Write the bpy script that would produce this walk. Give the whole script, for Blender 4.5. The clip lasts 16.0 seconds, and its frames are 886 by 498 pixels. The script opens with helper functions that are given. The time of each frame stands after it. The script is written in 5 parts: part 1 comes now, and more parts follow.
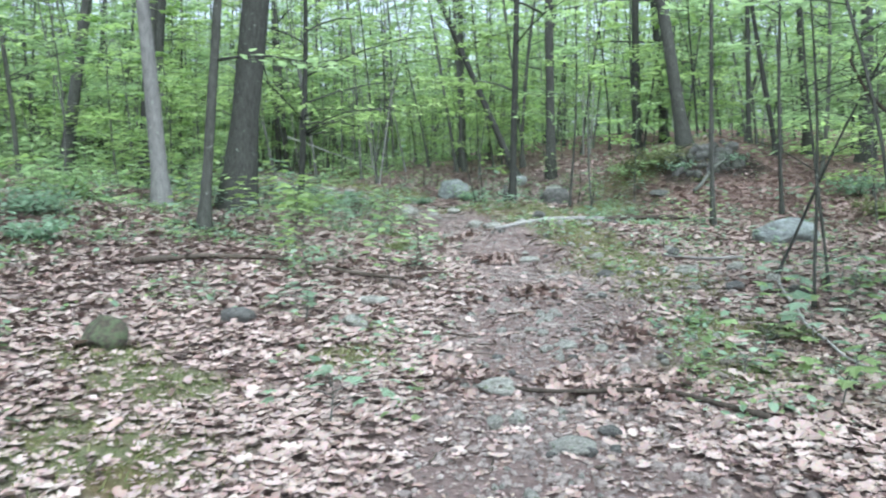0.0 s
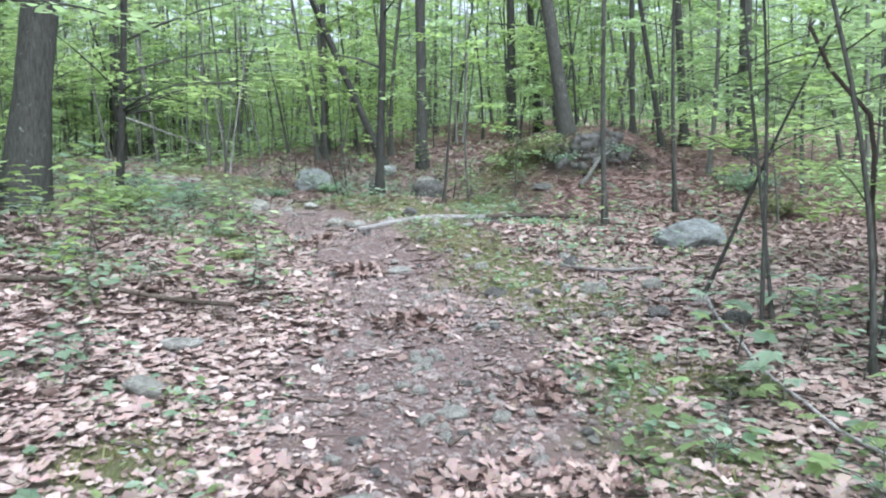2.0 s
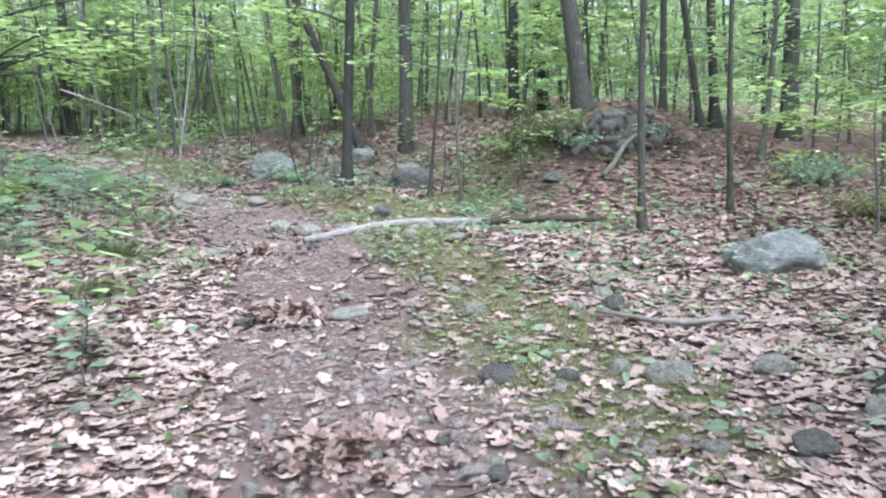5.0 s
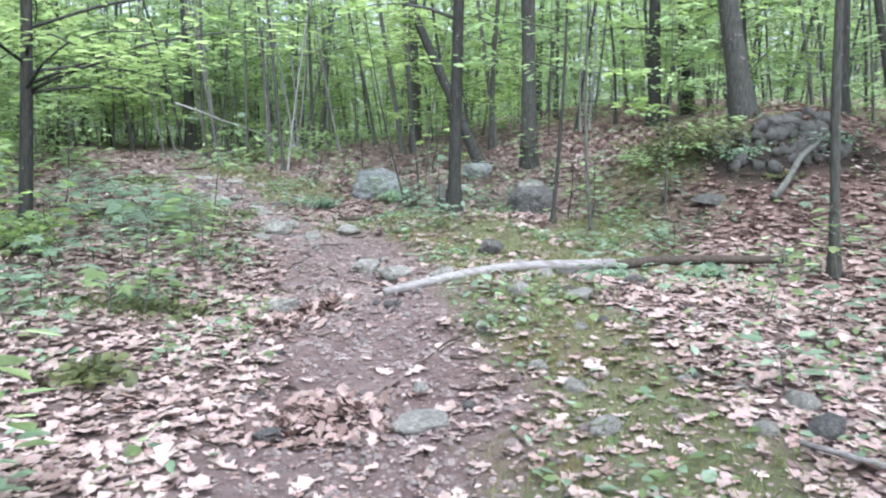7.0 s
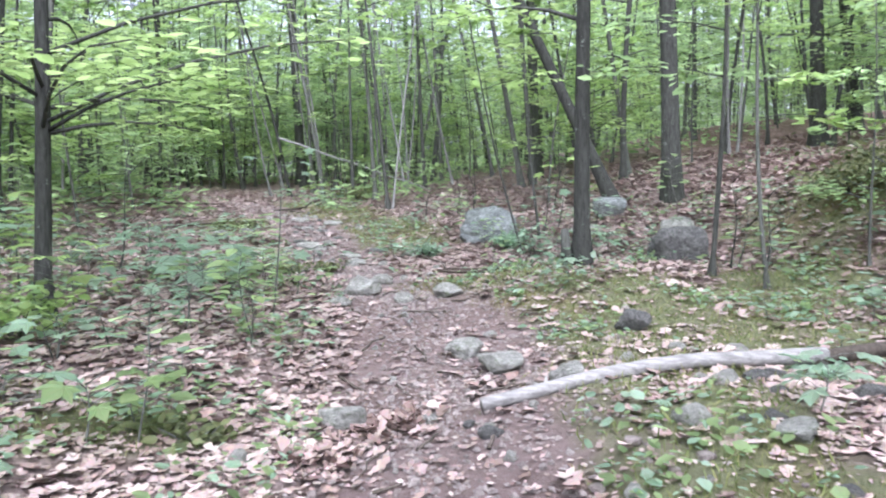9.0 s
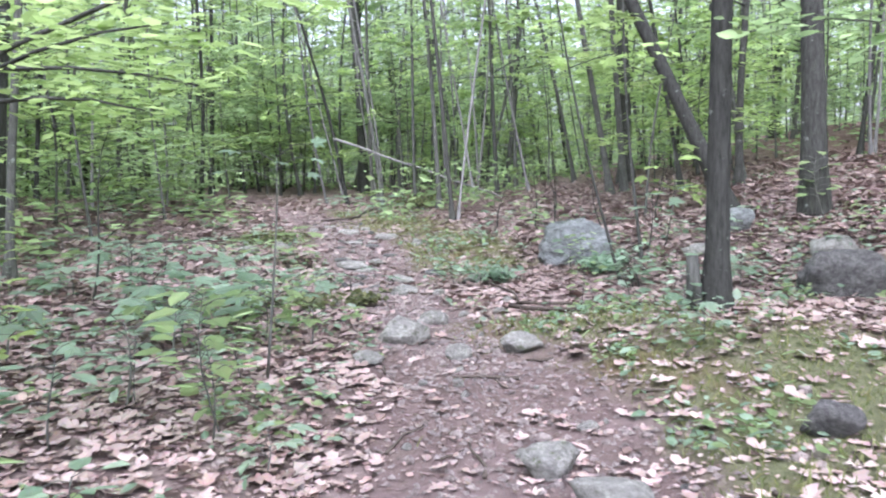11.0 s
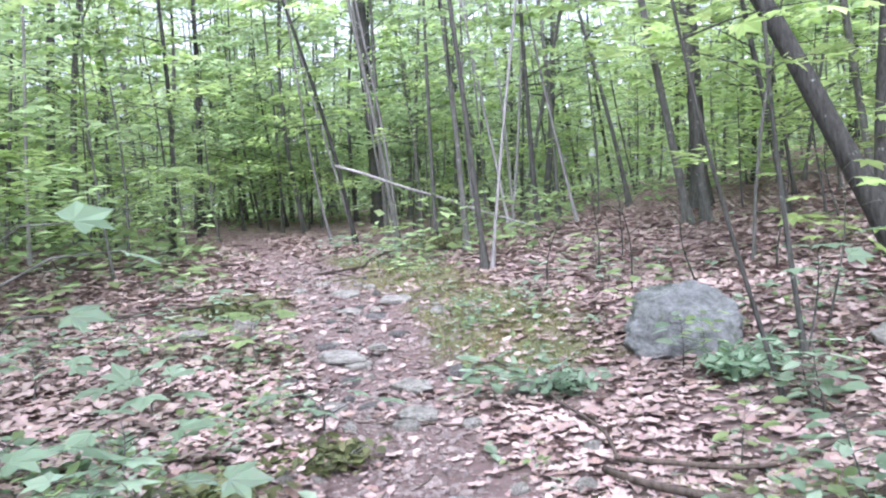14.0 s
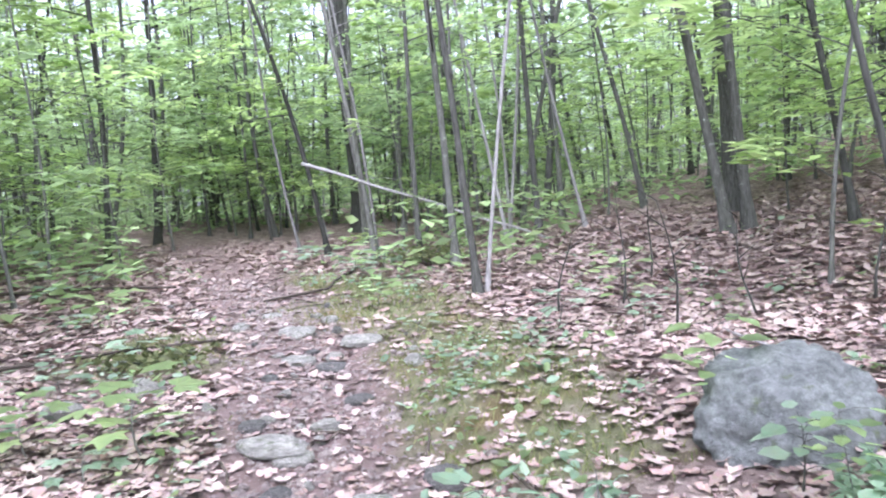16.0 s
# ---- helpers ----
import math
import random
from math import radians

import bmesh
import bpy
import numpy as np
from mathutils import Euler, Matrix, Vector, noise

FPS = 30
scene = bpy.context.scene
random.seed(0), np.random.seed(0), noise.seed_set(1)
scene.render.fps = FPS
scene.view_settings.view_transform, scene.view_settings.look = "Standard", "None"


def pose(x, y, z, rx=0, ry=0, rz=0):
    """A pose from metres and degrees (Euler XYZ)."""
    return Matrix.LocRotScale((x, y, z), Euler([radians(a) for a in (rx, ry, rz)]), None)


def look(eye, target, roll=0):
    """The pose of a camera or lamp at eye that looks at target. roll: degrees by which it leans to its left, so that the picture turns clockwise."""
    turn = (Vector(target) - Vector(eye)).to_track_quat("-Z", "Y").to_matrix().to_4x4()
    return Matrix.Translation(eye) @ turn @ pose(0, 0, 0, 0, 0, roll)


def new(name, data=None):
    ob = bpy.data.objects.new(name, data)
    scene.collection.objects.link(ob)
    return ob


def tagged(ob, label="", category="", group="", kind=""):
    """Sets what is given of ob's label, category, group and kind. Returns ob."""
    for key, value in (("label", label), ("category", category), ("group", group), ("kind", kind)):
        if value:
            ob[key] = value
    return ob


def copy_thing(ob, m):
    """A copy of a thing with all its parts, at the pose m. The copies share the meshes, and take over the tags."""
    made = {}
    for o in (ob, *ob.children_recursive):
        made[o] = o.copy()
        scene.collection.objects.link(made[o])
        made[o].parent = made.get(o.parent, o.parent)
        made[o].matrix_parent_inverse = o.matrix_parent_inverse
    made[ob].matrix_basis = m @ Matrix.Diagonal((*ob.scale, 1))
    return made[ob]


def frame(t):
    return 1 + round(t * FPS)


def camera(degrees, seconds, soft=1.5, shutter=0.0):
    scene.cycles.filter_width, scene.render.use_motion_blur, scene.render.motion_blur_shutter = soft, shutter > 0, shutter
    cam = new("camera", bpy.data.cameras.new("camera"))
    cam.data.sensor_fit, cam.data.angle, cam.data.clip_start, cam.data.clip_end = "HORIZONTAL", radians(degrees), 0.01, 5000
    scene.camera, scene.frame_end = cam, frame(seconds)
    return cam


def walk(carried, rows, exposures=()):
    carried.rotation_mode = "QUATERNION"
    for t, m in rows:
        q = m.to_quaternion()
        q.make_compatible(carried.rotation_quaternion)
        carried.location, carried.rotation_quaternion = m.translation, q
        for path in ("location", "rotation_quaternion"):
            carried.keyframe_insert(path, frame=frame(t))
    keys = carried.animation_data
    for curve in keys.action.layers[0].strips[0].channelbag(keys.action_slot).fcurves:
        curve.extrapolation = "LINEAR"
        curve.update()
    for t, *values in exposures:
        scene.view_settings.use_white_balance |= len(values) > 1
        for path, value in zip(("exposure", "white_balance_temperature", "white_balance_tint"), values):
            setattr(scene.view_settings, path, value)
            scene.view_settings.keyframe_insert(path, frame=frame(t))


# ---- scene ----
cam = camera(57.2, 16.0, soft=2.1, shutter=0.3)
METRES, EYE, TILT, LEAN, TURN = 15.8, 1.5, 3.0, 5.5, 0.0
ROWS = [
    (0.0, 0.0, 0.0, 0.0, 0.74, -8.48, -4.94),
    (0.5, -0.0009, 0.028, 0.0001, -3.74, -7.77, -4.86),
    (1.0, 0.0051, 0.061, 0.0008, -5.78, -7.21, -5.52),
    (1.5, 0.0045, 0.0957, -0.0017, -5.76, -7.18, -5.65),
    (2.0, 0.0109, 0.1263, -0.0031, -8.46, -8.5, -6.14),
    (2.5, 0.0143, 0.1602, -0.0055, -8.54, -8.41, -6.19),
    (3.0, 0.0165, 0.192, -0.0063, -8.6, -8.32, -6.09),
    (3.5, 0.0246, 0.2247, -0.0065, -8.86, -8.31, -6.18),
    (6.0, 0.0667, 0.3696, -0.007, -7.86, -10.63, -6.93),
    (6.5, 0.0726, 0.3973, -0.0043, -0.57, -10.48, -5.72),
    (7.0, 0.0722, 0.4281, -0.0038, 0.68, -10.42, -5.28),
    (7.5, 0.0768, 0.456, -0.0031, 4.95, -9.08, -4.47),
    (8.0, 0.0737, 0.4859, -0.004, 8.4, -9.42, -2.9),
    (8.5, 0.0706, 0.5163, -0.0061, 8.6, -9.08, -3.18),
    (9.0, 0.0715, 0.5484, -0.0048, 9.24, -9.17, -3.09),
    (9.5, 0.0673, 0.5784, -0.0079, 11.86, -9.22, -2.64),
    (10.0, 0.0649, 0.6108, -0.0107, 12.84, -8.89, -2.64),
    (12.5, 0.0206, 0.7761, -0.0187, 17.31, -9.12, -1.72),
    (13.0, 0.0119, 0.8038, -0.0176, 16.5, -8.18, -0.41),
    (13.5, 0.0049, 0.8296, -0.0171, 16.36, -7.8, -0.4),
    (14.0, 0.0043, 0.8589, -0.0158, 16.18, -7.75, -0.41),
    (14.5, -0.004, 0.8881, -0.0186, 16.25, -7.84, -0.37),
    (15.0, -0.0116, 0.9193, -0.0205, 16.1, -7.83, -0.33),
    (15.5, -0.0175, 0.9476, -0.0187, 15.57, -8.08, -0.02),
    (16.0, -0.0229, 0.9754, -0.0183, 15.62, -8.1, 0.03),
]
walk(cam, [(t, pose(0, 0, EYE, TILT, LEAN, TURN) @ pose(METRES * x, METRES * y, METRES * z, 90 + pitch, roll, yaw)) for t, x, y, z, yaw, pitch, roll in ROWS],
     exposures=[(0.0, 1.18, 5350, 4), (2.0, 1.26, 5450, 12), (6.0, 1.42, 5450, 15), (10.0, 1.57, 5500, 23), (13.0, 1.72, 5480, 28), (16.0, 1.98, 5450, 28)])

# ---- light: an overcast summer sky over a closed canopy ----
world = bpy.data.worlds.new("sky")
scene.world = world
world.use_nodes = True
sky = world.node_tree.nodes.new("ShaderNodeTexSky")
sky.sky_type, sky.sun_disc = "NISHITA", False
sky.sun_elevation, sky.sun_rotation = radians(60), radians(165)
sky.air_density, sky.dust_density = 1.0, 4.0
pale_sky = world.node_tree.nodes.new("ShaderNodeHueSaturation")
pale_sky.inputs["Saturation"].default_value = 0.3
world.node_tree.links.new(sky.outputs[0], pale_sky.inputs["Color"])
world.node_tree.links.new(pale_sky.outputs[0], world.node_tree.nodes["Background"].inputs[0])
world.node_tree.nodes["Background"].inputs[1].default_value = 0.15
sun_data = bpy.data.lights.new("sun", "SUN")
sun_data.energy, sun_data.angle, sun_data.color = 2.4, radians(80), (1.0, 0.97, 0.92)
sun = new("sun", sun_data)
sun.matrix_world = look((0, 0, 40), (0 - 40 / math.tan(radians(60)) * math.sin(radians(165)), -40 / math.tan(radians(60)) * math.cos(radians(165)), 0))


# ---- plan: the shape of the ground, the trail, the moss ----
def bump(x, y, a, b, s):
    return np.exp(-((x - a) ** 2 + (y - b) ** 2) / (2 * s * s))


def wave(x, y, size, seed):
    """Smooth value noise, 0 to 1."""
    x, y = np.asarray(x, float) / size + seed * 17.3, np.asarray(y, float) / size + seed * 7.7
    i, j = np.floor(x), np.floor(y)
    u, v = x - i, y - j
    u, v = u * u * (3 - 2 * u), v * v * (3 - 2 * v)
    val = lambda a, b: np.modf(np.abs(np.sin(a * 127.1 + b * 311.7 + seed) * 43758.5453))[0]
    return (val(i, j) * (1 - u) + val(i + 1, j) * u) * (1 - v) + (val(i, j + 1) * (1 - u) + val(i + 1, j + 1) * u) * v


def trail_mid(y):
    return np.interp(y, [-8, 0, 4, 6, 7.6, 9, 10.8, 12, 13.5, 14.5, 15.4, 16.4, 17.2, 18, 19, 20.2, 21, 22.4, 25, 29, 34, 60],
                     [-0.6, 0.2, 0.5, 0.77, 0.95, 0.95, 0.82, 0.57, 0.38, 0.2, -0.15, -0.8, -1.2, -1.65, -2.1, -2.7, -3.2, -4.05, -6.2, -9.3, -18, -70])


def trail_half(y):
    return np.interp(y, [0, 4, 6, 7.6, 9, 10.8, 12, 13.5, 14.5, 15.4, 16.4, 17.2, 18, 19, 20.2, 22.4, 25, 30], [0.85, 0.8, 0.92, 0.8, 0.64, 0.6, 0.6, 0.7, 0.68, 0.58, 0.5, 0.43, 0.45, 0.56, 0.68, 0.6, 0.55, 0.2])


def trail_mask(x, y):
    """1 on bare dirt, 0 on leaf litter."""
    d = np.abs(x - trail_mid(y)) / trail_half(y) + 0.5 * (wave(x, y, 0.6, 3) - 0.5) + 0.4 * (wave(x, y, 0.17, 4) - 0.5)
    return np.clip((1.24 - d) / 0.34, 0, 1)


def moss_mask(x, y):
    side = x - trail_mid(y) - trail_half(y)
    strip = np.clip((side + 0.5 - 0.5 * wave(x, y, 0.5, 18)) / 0.55, 0, 1) * np.clip((1.35 - side) / 0.5, 0, 1) * np.clip((y - 7.0) / 1.2, 0, 1) * np.clip((16.2 - y) / 1, 0, 1)
    bank = np.clip((side + 0.2) / 0.3, 0, 1) * np.clip((1.5 - side) / 0.6, 0, 1) * np.clip((y - 18.2) / 0.8, 0, 1) * np.clip((25 - y) / 2, 0, 1)
    m = np.maximum(strip, bank)
    for a, b, s in ((-3.9, 20.3, 0.45), (-2.2, 5.0, 0.3), (-1.67, 4.55, 0.3), (-1.6, 3.6, 0.42), (2.0, 5.6, 0.38), (2.15, 6.6, 0.4), (-0.75, 5.5, 0.25), (-1.2, 12.3, 0.35), (0.05, 16.4, 0.4), (0.5, 16.1, 0.42), (0.9, 16.4, 0.4), (1.1, 15.3, 0.3), (-2.9, 22.0, 0.6), (4.2, 17.6, 0.9), (1.8, 15.0, 0.7), (2.5, 14.3, 0.7), (2.9, 15.7, 0.6)):
        m = np.maximum(m, 1.2 * bump(x, y, a, b, s))
    return np.clip(m * 1.45 - 0.5 * wave(x, y, 0.4, 8) - 0.3 * wave(x, y, 1.1, 14) + 0.8 * (wave(x, y, 0.13, 9) - 0.55) + 0.4 * (wave(x, y, 0.05, 15) - 0.5), 0, 1)


def humus_shade_mask(x, y):
    """Black soil and roots laid bare on the steep front of the mound, with painted-in shade."""
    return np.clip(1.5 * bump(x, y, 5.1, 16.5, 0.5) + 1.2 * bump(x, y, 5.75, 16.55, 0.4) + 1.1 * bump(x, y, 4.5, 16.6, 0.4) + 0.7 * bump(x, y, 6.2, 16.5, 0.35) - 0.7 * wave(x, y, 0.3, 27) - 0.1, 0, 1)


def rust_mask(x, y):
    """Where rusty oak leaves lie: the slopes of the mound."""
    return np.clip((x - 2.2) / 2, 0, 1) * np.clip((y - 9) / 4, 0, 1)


def smooth_ground(x, y):
    x, y = np.asarray(x, float), np.asarray(y, float)
    u, v = 6 * np.tanh(x / 6), 14 * np.tanh((y - 14) / 14)
    h = 0.54557 - 0.07604 * u + 0.06331 * v + 0.02388 * u * u + 0.00418 * u * v + 0.0023 * v * v - 0.00044 * u * u * v + 0.00069 * u * v * v + 0.00019 * v ** 3
    h = h + 1.0 * bump(x, y, 5.6, 17.9, 1.5) + 0.12 * bump(x, y, 5.2, 17.15, 0.5) + 0.42236 * bump(x, y, 4, 21.5, 2.5) + 0.14942 * bump(x, y, -4, 10, 2.5) + 0.25064 * bump(x, y, 2.3, 12, 1.2)
    return h + 0.0689 * bump(x, y, -0.5, 17, 1.5) - 0.42545 * bump(x, y, -6, 19, 3) + 0.16186 * bump(x, y, 2.7, 8.5, 1.2) - 0.25 * bump(x, y, 2.9, 17.4, 0.7) - 0.45 * np.clip((y - 20.5) / 6, 0, 1) / (1 + np.exp(np.clip((x + 2.5) * 1.5, -40, 40)))


# humps and hollows of about a stride: the ridge under the log, the worn bed of the trail
HUMPS = ((0.9, 12.5, 0.196), (-0.2, 12.8, -0.188), (1.4, 13.9, 0.098), (1.2, 15.6, 0.223), (-0.4, 17.3, -0.16), (-1.7, 18.6, -0.128), (0.0, 21.7, -0.206), (-2.1, 20.6, -0.096), (-0.85, 20.3, 0.075), (2.7, 10.0, 0.046), (1.9, 11.7, 0.021), (1.05, 10.45, -0.046))


def ground_at(x, y):
    x, y = np.asarray(x, float), np.asarray(y, float)
    humps = sum(h * bump(x, y, a, b, 0.75) for a, b, h in HUMPS)
    rough = 0.09 * (wave(x, y, 1.3, 1) - 0.5) + 0.035 * (wave(x, y, 0.35, 2) - 0.5)
    return smooth_ground(x, y) + humps + rough - 0.03 * trail_mask(x, y) + 0.5 * (wave(x, y, 14, 5) - 0.5) * np.clip((np.hypot(x, y - 12) - 18) / 15, 0, 1)


# ---- materials ----
def node_material(name):
    m = bpy.data.materials.new(name)
    m.use_nodes = True
    nt = m.node_tree
    return m, nt, nt.nodes["Principled BSDF"], lambda kind: nt.nodes.new("ShaderNode" + kind), nt.links.new


def ramp(make, stops):
    r = make("ValToRGB")
    while len(r.color_ramp.elements) < len(stops):
        r.color_ramp.elements.new(0.5)
    for e, (p, c) in zip(r.color_ramp.elements, stops):
        e.position, e.color = p, (*c, 1)
    return r


def noise_node(make, link, scale, detail=4.0, rough=0.6, coords="Object"):
    tc, n = make("TexCoord"), make("TexNoise")
    n.inputs["Scale"].default_value, n.inputs["Detail"].default_value, n.inputs["Roughness"].default_value = scale, detail, rough
    link(tc.outputs[coords], n.inputs["Vector"])
    return n


def bumped(make, link, bsdf, height, strength, distance):
    b = make("Bump")
    b.inputs["Strength"].default_value, b.inputs["Distance"].default_value = strength, distance
    link(height, b.inputs["Height"])
    link(b.outputs[0], bsdf.inputs["Normal"])


def mixed(make, link, fac, a, b, blend="MIX"):
    m = make("Mix")
    m.data_type, m.blend_type = "RGBA", blend
    for value, socket in ((fac, m.inputs[0]), (a, m.inputs[6]), (b, m.inputs[7])):
        if isinstance(value, (int, float)):
            socket.default_value = value
        elif isinstance(value, tuple):
            socket.default_value = (*value, 1)
        else:
            link(value, socket)
    return m.outputs[2]


def ground_material():
    m, nt, bsdf, make, link = node_material("forest_floor")
    tc = make("TexCoord")
    vor = make("TexVoronoi")
    vor.inputs["Scale"].default_value, vor.inputs["Randomness"].default_value = 11, 1
    warp = noise_node(make, link, 9, 3)
    add = make("VectorMath")
    add.operation = "MULTIPLY_ADD"
    link(warp.outputs["Color"], add.inputs[0])
    add.inputs[1].default_value = (0.12, 0.12, 0.12)
    link(tc.outputs["Object"], add.inputs[2])
    link(add.outputs[0], vor.inputs["Vector"])
    sep = make("SeparateColor")
    link(vor.outputs["Color"], sep.inputs[0])
    litter = ramp(make, [(0, (0.13, 0.093, 0.077)), (0.35, (0.21, 0.155, 0.134)), (0.7, (0.285, 0.217, 0.193)), (1, (0.36, 0.285, 0.256))])
    link(sep.outputs[0], litter.inputs[0])
    grain, coarse = noise_node(make, link, 95, 6, 0.8), noise_node(make, link, 17, 5, 0.7)
    fine = make("Math")
    fine.operation, fine.inputs[1].default_value = "MULTIPLY_ADD", 0.6
    half = make("Math")
    half.operation, half.inputs[1].default_value = "MULTIPLY", 0.42
    link(coarse.outputs[0], half.inputs[0])
    link(grain.outputs[0], fine.inputs[0])
    link(half.outputs[0], fine.inputs[2])
    dirt = ramp(make, [(0.3, (0.085, 0.058, 0.051)), (0.5, (0.185, 0.132, 0.117)), (0.72, (0.34, 0.268, 0.247))])
    link(fine.outputs[0], dirt.inputs[0])
    pale = noise_node(make, link, 1.7, 3)
    pale_ramp = ramp(make, [(0.4, (0, 0, 0)), (0.65, (1, 1, 1))])
    link(pale.outputs[0], pale_ramp.inputs[0])
    dirt2 = mixed(make, link, pale_ramp.outputs[0], dirt.outputs[0], (0.24, 0.18, 0.163))
    moss = ramp(make, [(0.3, (0.085, 0.095, 0.042)), (0.52, (0.18, 0.19, 0.098)), (0.78, (0.3, 0.305, 0.19))])
    link(fine.outputs[0], moss.inputs[0])
    rusty = noise_node(make, link, 1.1, 3)
    rusty_ramp = ramp(make, [(0.52, (0, 0, 0)), (0.68, (0.8, 0.8, 0.8))])
    link(rusty.outputs[0], rusty_ramp.inputs[0])
    moss_mix = mixed(make, link, rusty_ramp.outputs[0], moss.outputs[0], (0.17, 0.115, 0.05))
    trail, mossy = make("Attribute"), make("Attribute")
    trail.attribute_name, mossy.attribute_name = "trail", "moss"
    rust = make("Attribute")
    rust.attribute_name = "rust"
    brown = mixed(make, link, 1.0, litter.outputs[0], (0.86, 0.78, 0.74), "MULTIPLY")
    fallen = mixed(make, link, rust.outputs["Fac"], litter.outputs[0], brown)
    a = mixed(make, link, trail.outputs["Fac"], fallen, dirt2)
    b = mixed(make, link, mossy.outputs["Fac"], a, moss_mix)
    # near-black soil that also carries the painted shade between the heaped stones
    soil = make("Attribute")
    soil.attribute_name = "humus_shade"
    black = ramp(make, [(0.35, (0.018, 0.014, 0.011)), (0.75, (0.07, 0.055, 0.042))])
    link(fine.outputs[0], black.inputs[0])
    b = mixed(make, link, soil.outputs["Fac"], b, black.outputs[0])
    link(b, bsdf.inputs["Base Color"])
    bsdf.inputs["Roughness"].default_value = 0.95
    bsdf.inputs["Specular IOR Level"].default_value = 0.2
    bumped(make, link, bsdf, fine.outputs[0], 1.0, 0.05)
    return m


def leaf_material(name, colours, clear=0.0, rough=0.6, gloss=0.3):
    """Leaves that differ one from another; clear: the share of light that passes through."""
    m, nt, bsdf, make, link = node_material(name)
    geo, info = make("NewGeometry"), make("ObjectInfo")
    r = ramp(make, colours)
    link(geo.outputs["Random Per Island"], r.inputs[0])
    hsv = make("HueSaturation")
    rng = make("MapRange")
    rng.inputs[3].default_value, rng.inputs[4].default_value = 0.82, 1.2
    link(info.outputs["Random"], rng.inputs[0])
    link(rng.outputs[0], hsv.inputs["Value"])
    link(r.outputs[0], hsv.inputs["Color"])
    n = noise_node(make, link, 45, 2)
    veins = mixed(make, link, 0.35, hsv.outputs[0], n.outputs["Color"], "SOFT_LIGHT")
    link(veins, bsdf.inputs["Base Color"])
    bsdf.inputs["Roughness"].default_value = rough
    bsdf.inputs["Specular IOR Level"].default_value = gloss
    if clear:
        tr, mix = make("BsdfTranslucent"), make("MixShader")
        bright = make("HueSaturation")
        bright.inputs["Saturation"].default_value, bright.inputs["Value"].default_value = 0.95, 2.1
        link(hsv.outputs[0], bright.inputs["Color"])
        link(bright.outputs[0], tr.inputs[0])
        mix.inputs[0].default_value = clear
        out = nt.nodes["Material Output"]
        link(bsdf.outputs[0], mix.inputs[1])
        link(tr.outputs[0], mix.inputs[2])
        link(mix.outputs[0], out.inputs[0])
    return m


def bark_material(name, dark, light, lichen=(0.3, 0.33, 0.28), patches=0.62, stretch=0.18, relief=0.7, along=1.0):
    m, nt, bsdf, make, link = node_material(name)
    tc, mp, n, v = make("TexCoord"), make("Mapping"), make("TexNoise"), make("TexVoronoi")
    mp.inputs["Scale"].default_value = (along, 1, stretch)
    link(tc.outputs["Object"], mp.inputs[0])
    link(mp.outputs[0], n.inputs["Vector"])
    link(mp.outputs[0], v.inputs["Vector"])
    n.inputs["Scale"].default_value, n.inputs["Detail"].default_value, n.inputs["Roughness"].default_value = 45, 6, 0.7
    v.inputs["Scale"].default_value = 38
    r = ramp(make, [(0.3, dark), (0.7, light)])
    link(n.outputs[0], r.inputs[0])
    spots = noise_node(make, link, 13, 5, 0.7)
    sr = ramp(make, [(patches, (0, 0, 0)), (patches + 0.08, (1, 1, 1))])
    link(spots.outputs[0], sr.inputs[0])
    info, rng, hsv = make("ObjectInfo"), make("MapRange"), make("HueSaturation")
    rng.inputs[3].default_value, rng.inputs[4].default_value = 0.7, 1.3
    link(info.outputs["Random"], rng.inputs[0])
    link(rng.outputs[0], hsv.inputs["Value"])
    link(mixed(make, link, sr.outputs[0], r.outputs[0], lichen), hsv.inputs["Color"])
    link(hsv.outputs[0], bsdf.inputs["Base Color"])
    bsdf.inputs["Roughness"].default_value = 0.9
    bsdf.inputs["Specular IOR Level"].default_value = 0.2
    bumped(make, link, bsdf, v.outputs["Distance"], relief, 0.012)
    return m


def stone_material(name, dark, light, moss=0.66):
    m, nt, bsdf, make, link = node_material(name)
    n, big, green = noise_node(make, link, 14, 9, 0.78), noise_node(make, link, 4, 4), noise_node(make, link, 6, 5, 0.7)
    r = ramp(make, [(0.4, dark), (0.62, light)])
    link(n.outputs[0], r.inputs[0])
    br = ramp(make, [(0.32, (0.66, 0.66, 0.66)), (0.66, (1.12, 1.12, 1.1))])
    link(big.outputs[0], br.inputs[0])
    a = mixed(make, link, 1.0, r.outputs[0], br.outputs[0], "MULTIPLY")
    gr = ramp(make, [(moss, (0, 0, 0)), (moss + 0.1, (1, 1, 1))])
    link(green.outputs[0], gr.inputs[0])
    link(mixed(make, link, gr.outputs[0], a, (0.13, 0.16, 0.08)), bsdf.inputs["Base Color"])
    bsdf.inputs["Roughness"].default_value = 0.88
    crack, tc = make("TexVoronoi"), make("TexCoord")
    crack.feature, crack.inputs["Scale"].default_value = "DISTANCE_TO_EDGE", 5
    link(mixed(make, link, 0.2, tc.outputs["Object"], big.outputs["Color"]), crack.inputs["Vector"])
    cut = ramp(make, [(0.0, (0, 0, 0)), (0.06, (0.7, 0.7, 0.7)), (0.3, (1, 1, 1))])
    link(crack.outputs[0], cut.inputs[0])
    bumped(make, link, bsdf, mixed(make, link, 0.12, n.outputs[0], cut.outputs[0]), 1.0, 0.05)
    return m


